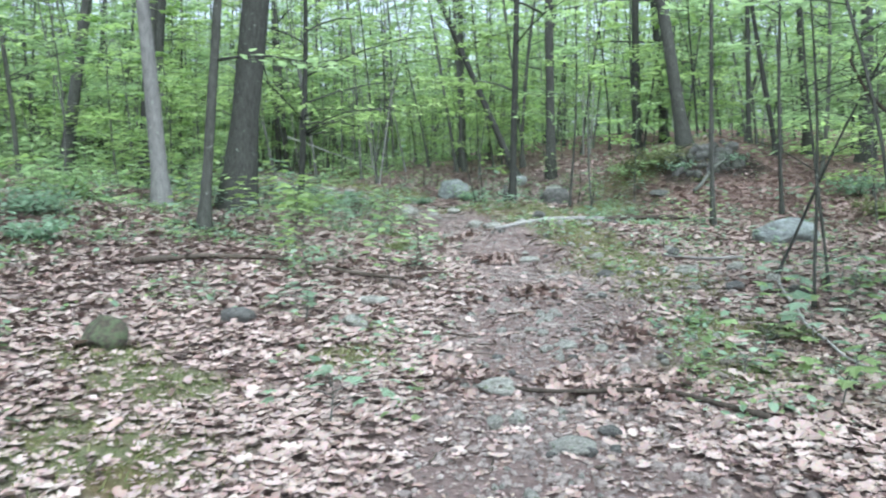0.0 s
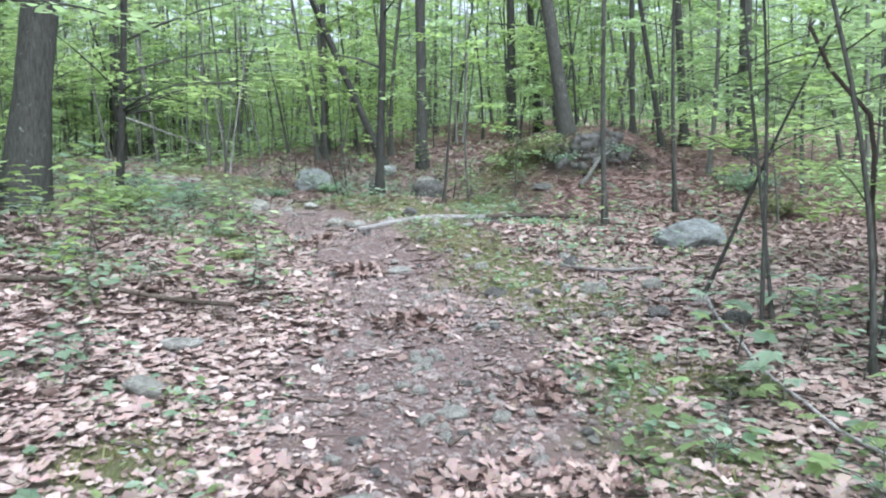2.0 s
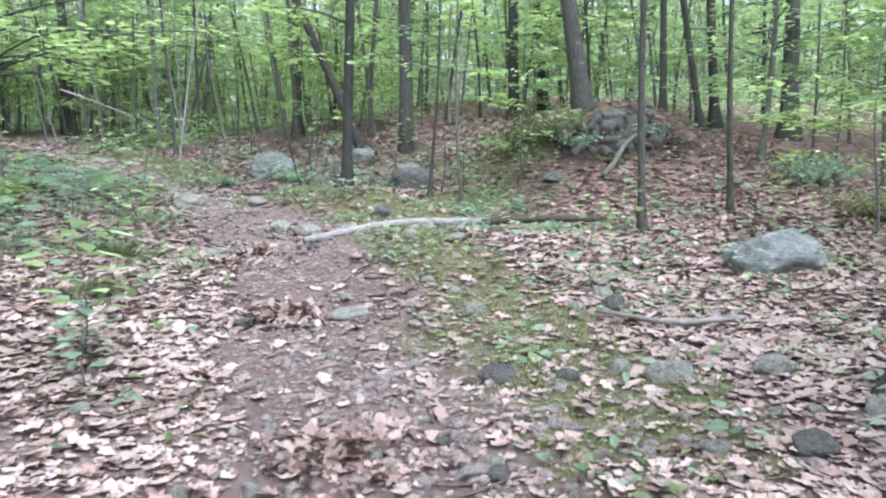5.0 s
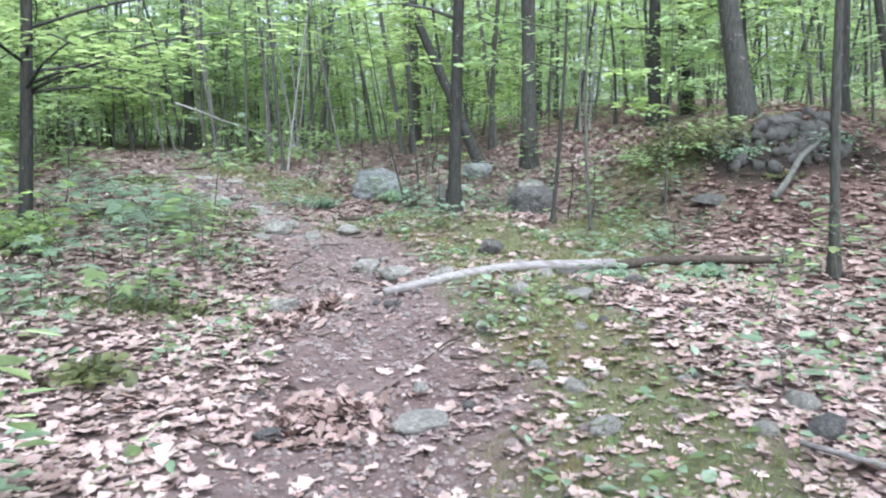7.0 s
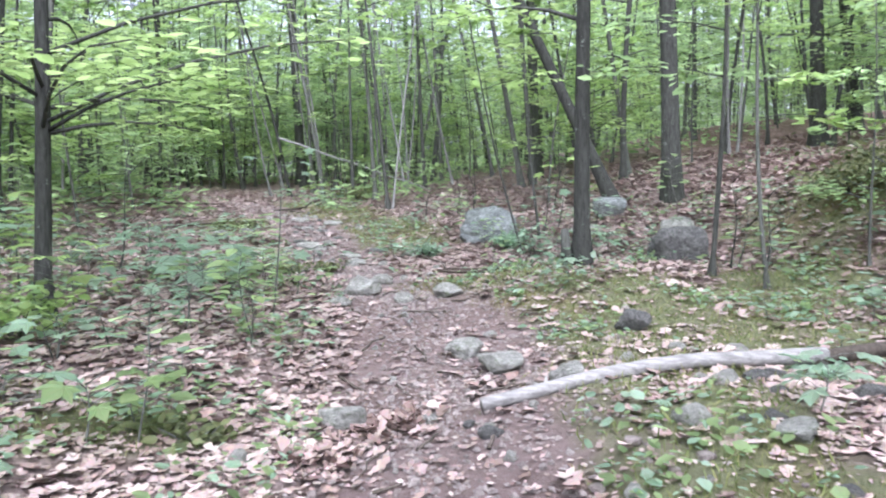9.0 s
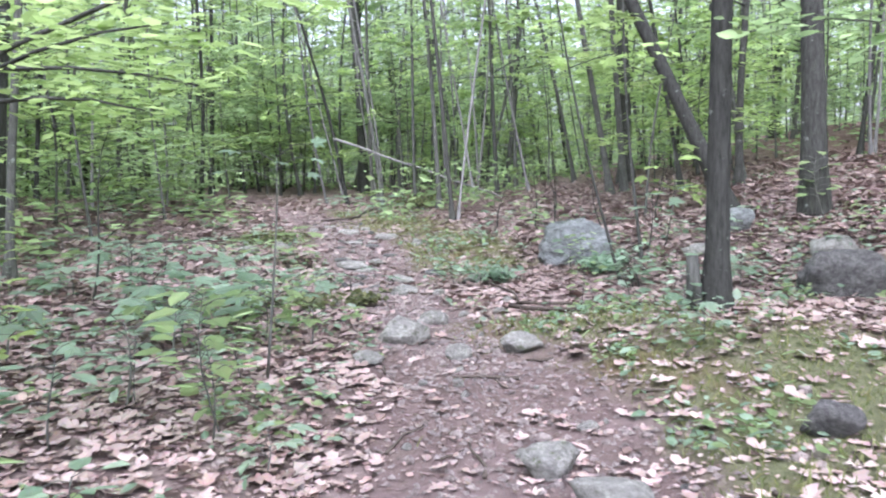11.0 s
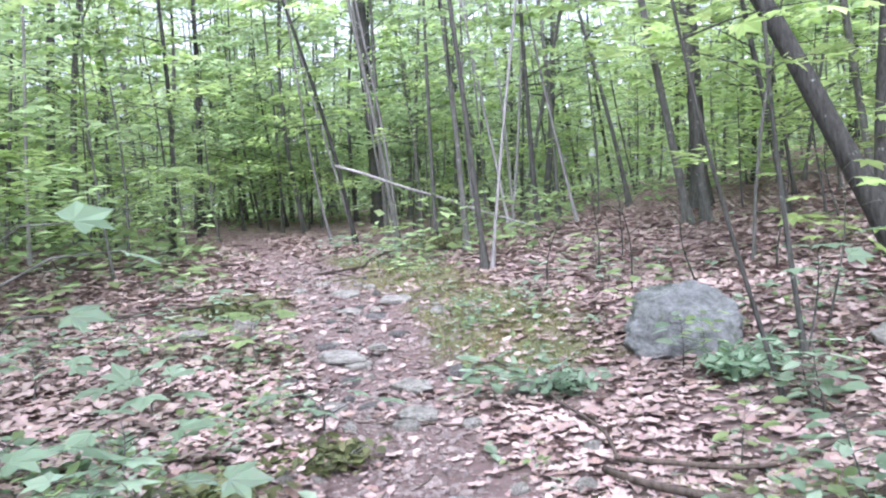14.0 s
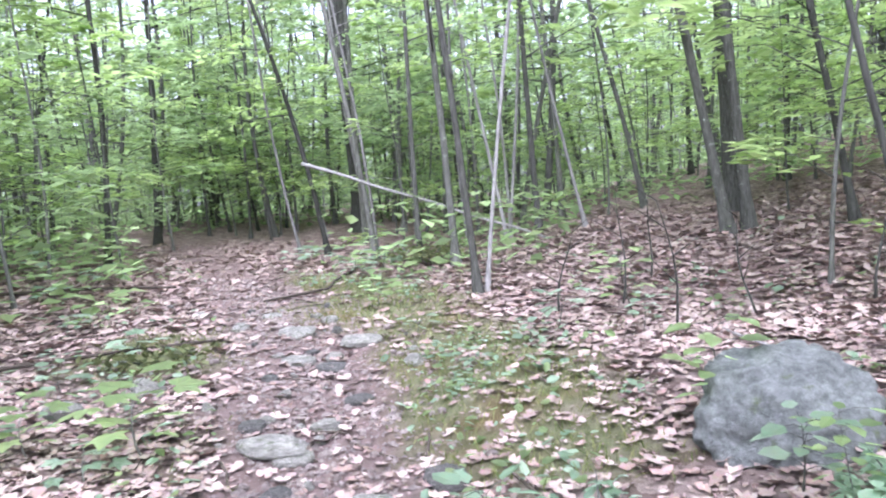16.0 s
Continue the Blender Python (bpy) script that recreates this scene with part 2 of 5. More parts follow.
FLOOR = ground_material()
DEAD = leaf_material("dead_leaf", [(0, (0.2, 0.15, 0.128)), (0.3, (0.255, 0.196, 0.17)), (0.65, (0.295, 0.233, 0.204)), (1, (0.35, 0.286, 0.254))], 0.0, 0.65, 0.2)
RUSTY = leaf_material("rusty_leaf", [(0, (0.2, 0.138, 0.116)), (0.4, (0.275, 0.197, 0.168)), (0.8, (0.355, 0.268, 0.236)), (1, (0.41, 0.32, 0.286))], 0.0, 0.65, 0.2)
BROWN = leaf_material("brown_leaf", [(0, (0.11, 0.075, 0.061)), (0.5, (0.19, 0.135, 0.113)), (1, (0.3, 0.23, 0.2))], 0.0, 0.6)
GREEN = leaf_material("maple_green", [(0, (0.125, 0.175, 0.08)), (0.5, (0.165, 0.235, 0.1)), (1, (0.25, 0.33, 0.155))], 0.62, 0.5)
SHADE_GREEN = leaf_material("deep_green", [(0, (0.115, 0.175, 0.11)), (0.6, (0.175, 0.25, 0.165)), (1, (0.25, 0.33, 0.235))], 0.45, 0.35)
LIME = leaf_material("lime_green", [(0, (0.13, 0.19, 0.055)), (0.5, (0.2, 0.28, 0.09)), (1, (0.28, 0.36, 0.14))], 0.62, 0.5)
OLIVE = leaf_material("olive_green", [(0, (0.05, 0.06, 0.025)), (0.5, (0.1, 0.115, 0.045)), (1, (0.17, 0.18, 0.08))], 0.3, 0.55)
GRASS = leaf_material("grass_green", [(0, (0.07, 0.095, 0.025)), (0.5, (0.13, 0.15, 0.045)), (1, (0.22, 0.22, 0.09))], 0.25, 0.6)
BARK = bark_material("grey_brown_bark", (0.046, 0.047, 0.039), (0.155, 0.158, 0.136))
DARK_BARK = bark_material("dark_bark", (0.022, 0.022, 0.018), (0.085, 0.087, 0.074), patches=0.64)
PALE_BARK = bark_material("pale_bark", (0.12, 0.118, 0.11), (0.29, 0.283, 0.265), patches=0.6)
DEADWOOD = bark_material("bleached_wood", (0.13, 0.122, 0.112), (0.36, 0.345, 0.32), patches=0.75, stretch=1.0, relief=0.3, along=0.12)
ROTTEN = bark_material("rotten_wood", (0.03, 0.025, 0.019), (0.1, 0.082, 0.065), patches=0.72)
STONE = stone_material("grey_stone", (0.255, 0.25, 0.217), (0.46, 0.45, 0.402), 0.57)
GRIT = stone_material("trail_gravel", (0.18, 0.142, 0.126), (0.4, 0.345, 0.315), 0.78)
BLUE_STONE = stone_material("blue_grey_stone", (0.155, 0.168, 0.161), (0.345, 0.368, 0.355), 0.6)
HEAP_STONE = stone_material("heap_stone", (0.05, 0.049, 0.044), (0.17, 0.165, 0.15), 0.54)
MOSSY_STONE = stone_material("mossy_stone", (0.06, 0.052, 0.038), (0.15, 0.125, 0.085), 0.47)
DARK_STONE = stone_material("dark_stone", (0.075, 0.072, 0.066), (0.21, 0.205, 0.19))


# ---- mesh helpers ----
def quads(name, v, f, material, smooth=False):
    v, f = np.asarray(v, np.float32), np.asarray(f, np.int32)
    me = bpy.data.meshes.new(name)
    me.vertices.add(len(v))
    me.vertices.foreach_set("co", v.ravel())
    me.loops.add(f.size)
    me.loops.foreach_set("vertex_index", f.ravel())
    me.polygons.add(len(f))
    me.polygons.foreach_set("loop_start", np.arange(0, f.size, f.shape[1], dtype=np.int32))
    me.update(calc_edges=True)
    me.polygons.foreach_set("use_smooth", np.full(len(f), smooth))
    me.materials.append(material)
    return me


def part(name, v, f, material, parent=None, label="", smooth=True):
    ob = new(name, quads(name, v, f, material, smooth))
    ob.parent = parent
    return tagged(ob, label)


def joined(pieces):
    vs, fs, n = [], [], 0
    for v, f in pieces:
        vs.append(v)
        fs.append(np.asarray(f) + n)
        n += len(v)
    return np.concatenate(vs), np.concatenate(fs)


def tube(points, radii, sides=8, rough=0.0, seed=0):
    """A tapered, slightly uneven limb along a line of points."""
    p, rng = np.asarray(points, float), np.random.default_rng(seed)
    d = np.gradient(p, axis=0)
    d /= np.linalg.norm(d, axis=1)[:, None] + 1e-9
    if np.abs(d[:, 2]).mean() > 0.5:
        ref = np.tile([1.0, 0, 0], (len(p), 1))
    else:
        ref = np.tile([0, 0, 1.0], (len(p), 1))
    a = np.cross(ref, d)
    a /= np.linalg.norm(a, axis=1)[:, None] + 1e-9
    b = np.cross(d, a)
    t = np.linspace(0, 2 * np.pi, sides, endpoint=False)
    r = np.asarray(radii, float)[:, None] * (1 + rough * (rng.random((len(p), sides)) - 0.5))
    v = p[:, None] + (a[:, None] * np.cos(t)[None, :, None] + b[:, None] * np.sin(t)[None, :, None]) * r[..., None]
    k = np.arange(len(p) - 1)[:, None] * sides
    i = np.arange(sides)[None]
    j = (i + 1) % sides
    f = np.stack([k + i, k + j, k + sides + j, k + sides + i], -1).reshape(-1, 4)
    v = v.reshape(-1, 3)
    n = len(v)
    v = np.concatenate([v, p[:1], p[-1:]])
    h = sides // 2
    caps = [[n, (2 * q + 2) % sides, 2 * q + 1, 2 * q] for q in range(h)]
    last = (len(p) - 1) * sides
    caps += [[n + 1, last + 2 * q, last + 2 * q + 1, last + (2 * q + 2) % sides] for q in range(h)]
    return v, np.concatenate([f, np.array(caps)])


# leaf blanks: the stalk at the origin, the tip at y = 1
OVAL = (np.array([[0, 0, 0], [0.3, 0.25, 0.05], [0.24, 0.7, 0.02], [0.04, 1, -0.05], [-0.27, 0.62, 0.04], [-0.26, 0.28, 0.02]]), np.array([[0, 1, 2, 3], [3, 4, 5, 0]]))
OAK = (np.array([[0, 0, 0], [0, 0.42, -0.02], [0, 1, 0.04], [0.19, 0.2, 0.04], [0.12, 0.34, 0.01], [0.36, 0.55, 0.05], [0.17, 0.66, 0.01], [0.27, 0.87, 0.05],
                 [-0.17, 0.24, 0.04], [-0.13, 0.37, 0.01], [-0.35, 0.5, 0.05], [-0.18, 0.64, 0.01], [-0.26, 0.84, 0.05]]),
       np.array([[0, 3, 4, 1], [1, 4, 5, 6], [1, 6, 7, 2], [1, 9, 8, 0], [11, 10, 9, 1], [2, 12, 11, 1]]))
KITE = (np.array([[0, 0, 0], [0.27, 0.45, 0.05], [0, 1, -0.05], [-0.27, 0.45, 0.05]]), np.array([[0, 1, 2, 3]]))
MAPLE = (np.array([[0, 0.12, 0], [0.12, 0, 0], [0.4, 0.04, -0.05], [0.35, 0.29, 0.02], [0.54, 0.62, -0.08], [0.26, 0.57, 0.02], [0, 1, -0.08], [-0.26, 0.57, 0.02],
                   [-0.55, 0.62, -0.08], [-0.35, 0.29, 0.02], [-0.4, 0.04, -0.05], [-0.12, 0, 0]]),
         np.array([[0, 1, 2, 3], [0, 3, 4, 5], [0, 5, 6, 7], [0, 7, 8, 9], [0, 9, 10, 11]]))


def spread(blank, pos, size, rng, tilt=0.5, heading=None, curl=0.0):
    """Many copies of one leaf blank in one mesh: turned, tipped and curled at random."""
    v, f = blank
    n = len(pos)
    yaw = rng.random(n) * 2 * np.pi if heading is None else heading
    a, b = rng.normal(size=n) * tilt * 0.75, rng.normal(size=n) * tilt * 0.75
    w = v[None] * np.asarray(size).reshape(-1, 1, 1) * np.stack([0.8 + 0.5 * rng.random(n), np.ones(n), np.ones(n)], -1)[:, None]
    if curl:
        w[..., 2] += rng.normal(size=w.shape[:2]) * 0.035 * np.asarray(size).reshape(-1, 1)
        w[..., 2] += (rng.random(n) * curl)[:, None] * (w[..., 0] ** 2 + (w[..., 1] - 0.5 * np.asarray(size).reshape(-1, 1)) ** 2) / np.asarray(size).reshape(-1, 1)
    ca, sa, cb, sb, cy, sy = np.cos(a), np.sin(a), np.cos(b), np.sin(b), np.cos(yaw), np.sin(yaw)
    x, y, z = w[..., 0], w[..., 1], w[..., 2]
    y, z = y * ca[:, None] - z * sa[:, None], y * sa[:, None] + z * ca[:, None]
    x, z = x * cb[:, None] + z * sb[:, None], -x * sb[:, None] + z * cb[:, None]
    x, y = x * cy[:, None] - y * sy[:, None], x * sy[:, None] + y * cy[:, None]
    out = np.stack([x, y, z], -1) + np.asarray(pos)[:, None]
    faces = f[None] + (np.arange(n) * len(v))[:, None, None]
    return out.reshape(-1, 3), faces.reshape(-1, f.shape[1])


# ---- ground: one sheet to the horizon ----
def axis(lo, hi, step, far):
    out = [hi]
    s = step
    while out[-1] < far:
        s *= 1.13
        out.append(out[-1] + s)
    low = [lo]
    s = step
    while low[-1] > -far:
        s *= 1.13
        low.append(low[-1] - s)
    return np.array(low[::-1] + list(np.arange(lo + step, hi, step)) + out)


def build_ground():
    xs, ys = axis(-6, 7, 0.09, 600), axis(1, 25, 0.1, 600)
    gx, gy = np.meshgrid(xs, ys)
    gx, gy = gx.ravel(), gy.ravel()
    v = np.stack([gx, gy, ground_at(gx, gy)], -1)
    w = len(xs)
    i, j = np.meshgrid(np.arange(w - 1), np.arange(len(ys) - 1))
    k = (j * w + i).ravel()
    ob = tagged(new("ground", quads("ground", v, np.stack([k, k + 1, k + w + 1, k + w], -1), FLOOR, True)),
                "forest floor of brown leaf litter with a dirt trail", "ground", kind="structure")
    for name, values in (("trail", trail_mask(gx, gy)), ("moss", moss_mask(gx, gy)), ("rust", rust_mask(gx, gy)), ("humus_shade", humus_shade_mask(gx, gy))):
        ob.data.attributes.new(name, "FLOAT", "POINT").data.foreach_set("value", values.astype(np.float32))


build_ground()


# ---- trees ----
def tree_shape(seed, height, radius, lean=(0, 0), bend=0.3, limbs=10, low=2.0, reach=1.6, leaves=500, size=0.1, blank=OVAL, flat=0.3, crowd=1.0, flare=1.7, single=True):
    """Trunk, branches and leaves of a tree that stands at the origin."""
    rng = np.random.default_rng(seed)
    k = 14
    t = np.concatenate([[-0.02], np.linspace(0, 1, k) ** 1.3])
    z = t * height
    z[0] = -0.2
    ph = rng.random(4) * 6.28
    sway = bend * radius * 8
    line = np.stack([lean[0] * z + sway * (np.sin(t * 5 + ph[0]) - np.sin(ph[0])) * 0.5, lean[1] * z + sway * (np.sin(t * 4 + ph[1]) - np.sin(ph[1])) * 0.5, z], -1)
    rad = radius * (1 - 0.75 * np.clip(t, 0, 1)) * (1 + (flare - 1) * np.exp(-np.clip(z, 0, 9) / (radius * 2.2)))
    trunk = tube(line, rad, 10 if radius > 0.06 else 6, 0.16, seed)
    branch, spots, heads = [], [], []
    for q in range(limbs):
        hz = low + (height * 0.97 - low) * ((q + rng.random()) / limbs) ** crowd
        base = np.array([np.interp(hz, z, line[:, c]) for c in range(3)])
        a = rng.random() * 6.28
        ln = reach * (0.5 + rng.random() * 0.7) * (1 - 0.55 * max(0, (hz - low) / (height - low)))
        rise = 0.15 + 0.5 * rng.random()
        s = np.linspace(0, 1, 5 if single else 3)
        path = base + np.stack([np.cos(a + 0.4 * s * (rng.random() - 0.5)) * ln * s, np.sin(a + 0.4 * s * (rng.random() - 0.5)) * ln * s, ln * (rise * s - 0.25 * s * s)], -1)
        r0 = max(0.006, min(radius * 0.3, 0.012 * ln + 0.004))
        branch.append(tube(path, r0 * (1 - 0.8 * s), 4, 0, seed + q))
        n = max(4, int(leaves / limbs))
        u = 0.25 + 0.8 * rng.random(n) ** 0.8
        side = (rng.random(n) - 0.5) * ln * 0.75 * (0.35 + 0.65 * np.sin(np.pi * np.clip(u, 0, 1)))
        c = np.stack([np.interp(u, s, path[:, w]) for w in range(3)], -1)
        c[:, 0] += -np.sin(a) * side + np.cos(a) * (u - np.minimum(u, 1)) * ln
        c[:, 1] += np.cos(a) * side + np.sin(a) * (u - np.minimum(u, 1)) * ln
        c[:, 2] += (rng.random(n) - 0.55) * 0.12 * ln - 0.08 * np.abs(side)
        spots.append(c)
        heads.append(a - np.pi / 2 + np.sign(side) * (0.5 + 0.5 * rng.random(n)))
    spots, heads = np.concatenate(spots), np.concatenate(heads)
    crown = spread(blank, spots, size * (0.6 + 0.7 * rng.random(len(spots))), rng, flat, heads)
    return trunk, branch, crown


def tree(name, x, y, label, category, group, bark, leaf, single=True, **shape):
    z = float(ground_at(x, y))
    ob = tagged(new(name), label, category, group)
    ob.location = (x, y, z)
    trunk, branch, crown = tree_shape(single=single, **shape)
    part("trunk", *trunk, bark, ob)
    if single:
        for b in branch:
            part("branch", *b, bark, ob)
    else:
        tagged(part("branchwork", *joined(branch), bark, ob), kind="stuff")
    part("crown", *crown, leaf, ob, smooth=False)
    return ob


WOODS = "trees along the trail"
SAPS = "saplings along the trail"
tree("birch_tree", -3.9, 11.0, "pale smooth-barked tree leaning slightly, beside the trail", "tree", WOODS, PALE_BARK, GREEN, seed=11, height=13, radius=0.105, lean=(-0.05, -0.02), bend=0.12, limbs=9, low=4.5, reach=2.6, leaves=840, size=0.16, flare=1.5)
tree("tree", -3.05, 11.55, "large dark rough-barked tree with lichen spots", "tree", WOODS, DARK_BARK, GREEN, seed=12, height=15, radius=0.21, lean=(0.125, 0.02), bend=0.04, limbs=9, low=5, reach=3, leaves=840, size=0.17, flare=1.6)
tree("sapling", -2.87, 9.42, "slim dark-barked young tree in leaf litter", "tree", SAPS, DARK_BARK, GREEN, seed=13, height=9, radius=0.064, lean=(0.06, 0.02), bend=0.2, limbs=9, low=1.9, reach=1.5, leaves=660, size=0.12)
tree("tree", -6.4, 17.0, "dark grey tree behind the pale tree", "tree", WOODS, DARK_BARK, GREEN, seed=14, height=15, radius=0.14, lean=(0.07, 0.03), limbs=9, low=4.5, reach=3, leaves=840, size=0.17, bend=0.05)
tree("tree", -7.7, 16.2, "dark tree leaning over the undergrowth", "tree", WOODS, DARK_BARK, GREEN, seed=15, height=14, radius=0.13, lean=(0.16, 0.03), limbs=9, low=4.5, reach=3, leaves=840, size=0.17, bend=0.08)
tree("tree", 1.22, 15.95, "slim dark tree with a hollow split foot", "tree", WOODS, DARK_BARK, LIME, seed=17, height=10, radius=0.075, lean=(0.01, 0), bend=0.1, limbs=12, low=2.0, reach=2.0, leaves=1500, size=0.11, flare=1.5)
tree("sapling", 2.36, 16.1, "thin dark sapling before the two stones", "tree", SAPS, DARK_BARK, GREEN, seed=51, height=5, radius=0.026, lean=(0.02, 0.0), bend=0.5, limbs=9, low=1.3, reach=1.2, leaves=420, size=0.11)
tree("sapling", 2.72, 15.6, "thin crooked sapling before the mound", "tree", SAPS, BARK, LIME, seed=52, height=4.4, radius=0.02, lean=(-0.06, 0.02), bend=0.9, limbs=9, low=1.2, reach=1.1, leaves=380, size=0.11)
tree("tree", 2.42, 19.55, "straight grey tree behind a stone", "tree", WOODS, DARK_BARK, LIME, seed=18, height=15, radius=0.125, lean=(-0.007, 0), bend=0.05, limbs=9, low=2.5, reach=2.8, leaves=960, size=0.13, flare=1.3)
tree("tree", 1.7, 20.35, "grey tree leaning towards the trail", "tree", WOODS, DARK_BARK, GREEN, seed=19, height=10, radius=0.09, lean=(-0.42, 0.04), bend=0.12, limbs=9, low=3, reach=2.2, leaves=840, size=0.13, flare=1.4)
tree("tree", 5.0, 17.5, "tall grey-brown tree on the stony mound", "tree", WOODS, DARK_BARK, GREEN, seed=20, height=15, radius=0.14, lean=(-0.16, 0.05), bend=0.05, limbs=9, low=4, reach=2.8, leaves=840, size=0.15, flare=1.5)
tree("tree", 6.6, 18.1, "slim dark tree on top of the mound", "tree", WOODS, DARK_BARK, GREEN, seed=21, height=12, radius=0.06, lean=(-0.04, 0.02), bend=0.1, limbs=9, low=3.4, reach=2.2, leaves=800, size=0.13)
tree("tree", 6.9, 17.3, "dark crooked tree bending on the mound", "tree", WOODS, DARK_BARK, GREEN, seed=22, height=10, radius=0.055, lean=(-0.13, 0.05), bend=0.5, limbs=9, low=2.8, reach=2, leaves=800, size=0.12)
tree("tree", 5.6, 24.5, "straight dark tree beyond the mound", "tree", WOODS, DARK_BARK, GREEN, seed=23, height=14, radius=0.13, lean=(-0.03, 0), bend=0.04, limbs=9, low=4, reach=2.5, leaves=800, size=0.15)
tree("tree", 9.8, 22.5, "thick dark tree beyond the mound", "tree", WOODS, DARK_BARK, GREEN, seed=24, height=15, radius=0.11, lean=(-0.07, 0.03), bend=0.05, limbs=9, low=4, reach=2.5, leaves=800, size=0.15)
tree("tree", 10.4, 20.5, "thick grey tree beside the mound", "tree", WOODS, BARK, GREEN, seed=25, height=15, radius=0.17, lean=(-0.02, 0.02), bend=0.03, limbs=9, low=4, reach=3, leaves=840, size=0.16)
tree("sapling", 5.72, 14.05, "thin forked sapling at the foot of the mound", "tree", SAPS, DARK_BARK, GREEN, seed=26, height=7, radius=0.036, lean=(-0.03, 0.02), limbs=9, low=2.4, reach=1.3, leaves=600, size=0.11)
tree("sapling", 4.32, 13.35, "slim dark young tree in leaf litter", "tree", SAPS, DARK_BARK, GREEN, seed=27, height=8, radius=0.042, lean=(-0.05, 0.02), limbs=9, low=2.2, reach=1.4, leaves=640, size=0.11)
tree("sapling", 3.22, 7.15, "thin dark sapling stem near a flat stone", "tree", SAPS, DARK_BARK, GREEN, seed=28, height=3.6, radius=0.017, lean=(-0.045, 0.02), bend=0.8, limbs=7, low=1.2, reach=0.8, leaves=110, size=0.1)
tree("sapling", 3.3, 8.2, "thin dark crooked sapling leaning away from the trail", "tree", SAPS, DARK_BARK, GREEN, seed=48, height=3.2, radius=0.017, lean=(0.42, -0.18), bend=1.0, limbs=8, low=1.1, reach=1.0, leaves=200, size=0.1)
tree("sapling", 3.55, 7.58, "thin straight dark sapling in leaf litter", "tree", SAPS, DARK_BARK, GREEN, seed=49, height=4.2, radius=0.016, lean=(-0.08, 0.05), bend=0.7, limbs=7, low=0.9, reach=0.8, leaves=130, size=0.1)
tree("sapling", 3.6, 6.5, "thin crooked dark sapling leaning to the trail", "tree", SAPS, DARK_BARK, GREEN, seed=29, height=5, radius=0.02, lean=(-0.16, 0.09), bend=1.4, limbs=12, low=1.7, reach=1.3, leaves=420, size=0.11)
tree("sapling", 4.05, 7.0, "thin straight dark sapling beside the trail", "tree", SAPS, DARK_BARK, GREEN, seed=30, height=5.5, radius=0.02, lean=(-0.01, 0.01), limbs=12, low=1.5, reach=1.3, leaves=440, size=0.11)
tree("sapling", -2.55, 13.8, "slim young maple with layered leaves", "tree", SAPS, DARK_BARK, LIME, seed=31, height=8, radius=0.058, lean=(0.01, 0.01), bend=0.35, limbs=22, low=1.3, reach=2.2, leaves=1900, size=0.105, flat=0.2, crowd=2.3)
tree("sapling", -4.3, 16.3, "young maple spreading light green leaf sprays", "tree", SAPS, BARK, LIME, seed=50, height=7, radius=0.04, lean=(0.05, -0.02), bend=0.6, limbs=18, low=1.5, reach=2.2, leaves=1400, size=0.115, flat=0.2, crowd=2.2)
tree("tree", -7.1, 19.0, "dark leaning tree behind green undergrowth", "tree", WOODS, DARK_BARK, GREEN, seed=32, height=15, radius=0.17, lean=(0.1, 0.06), limbs=9, low=4, reach=3, leaves=840, size=0.16, bend=0.05)
tree("tree", -6.5, 31.0, "thick dark tree deep in the wood", "tree", WOODS, DARK_BARK, GREEN, seed=33, height=15, radius=0.12, lean=(0.0, 0), limbs=9, low=4, reach=3, leaves=840, size=0.16, bend=0.05)
tree("sapling", -2.6, 23.9, "thin straight sapling at the trail bend", "tree", SAPS, BARK, GREEN, seed=34, height=8, radius=0.045, lean=(-0.06, -0.01), limbs=9, low=2.0, reach=1.3, leaves=660, size=0.1)
tree("tree", 0.4, 25.6, "straight grey tree on the leafy slope", "tree", WOODS, DARK_BARK, GREEN, seed=35, height=14, radius=0.115, lean=(0.0, 0), limbs=9, low=3.5, reach=2.5, leaves=840, size=0.14, bend=0.06)
tree("tree", 0.21, 23.9, "slim grey tree leaning, one of two", "tree", WOODS, BARK, GREEN, seed=36, height=10, radius=0.058, lean=(-0.15, 0.01), limbs=9, low=2.8, reach=1.8, leaves=760, size=0.12, bend=0.1)
tree("tree", 0.42, 24.05, "slim grey tree, one of two", "tree", WOODS, BARK, GREEN, seed=37, height=11, radius=0.06, lean=(-0.06, 0.01), limbs=9, low=3, reach=1.8, leaves=760, size=0.12, bend=0.1)
tree("sapling", 0.57, 17.95, "thin grey sapling leaning beside the boulder", "tree", SAPS, DARK_BARK, LIME, seed=38, height=4, radius=0.015, lean=(-0.2, 0.02), bend=0.7, limbs=6, low=1.5, reach=0.9, leaves=90, size=0.12, blank=MAPLE)
tree("sapling", 0.75, 18.5, "thin grey sapling behind the boulder", "tree", SAPS, BARK, LIME, seed=39, height=4.5, radius=0.018, lean=(-0.05, 0.01), bend=0.7, limbs=6, low=1.3, reach=0.9, leaves=90, size=0.12, blank=MAPLE)
tree("sapling", -1.93, 22.4, "thin pale-barked sapling beside the mossy bank", "tree", SAPS, PALE_BARK, GREEN, seed=40, height=8, radius=0.021, lean=(0.13, 0.03), bend=0.6, limbs=8, low=2.6, reach=1.2, leaves=520, size=0.1)
tree("sapling", -2.0, 22.35, "thin grey sapling beside the pale one", "tree", SAPS, DARK_BARK, GREEN, seed=41, height=8, radius=0.035, lean=(-0.09, 0.0), limbs=8, low=2.3, reach=1.2, leaves=560, size=0.1)
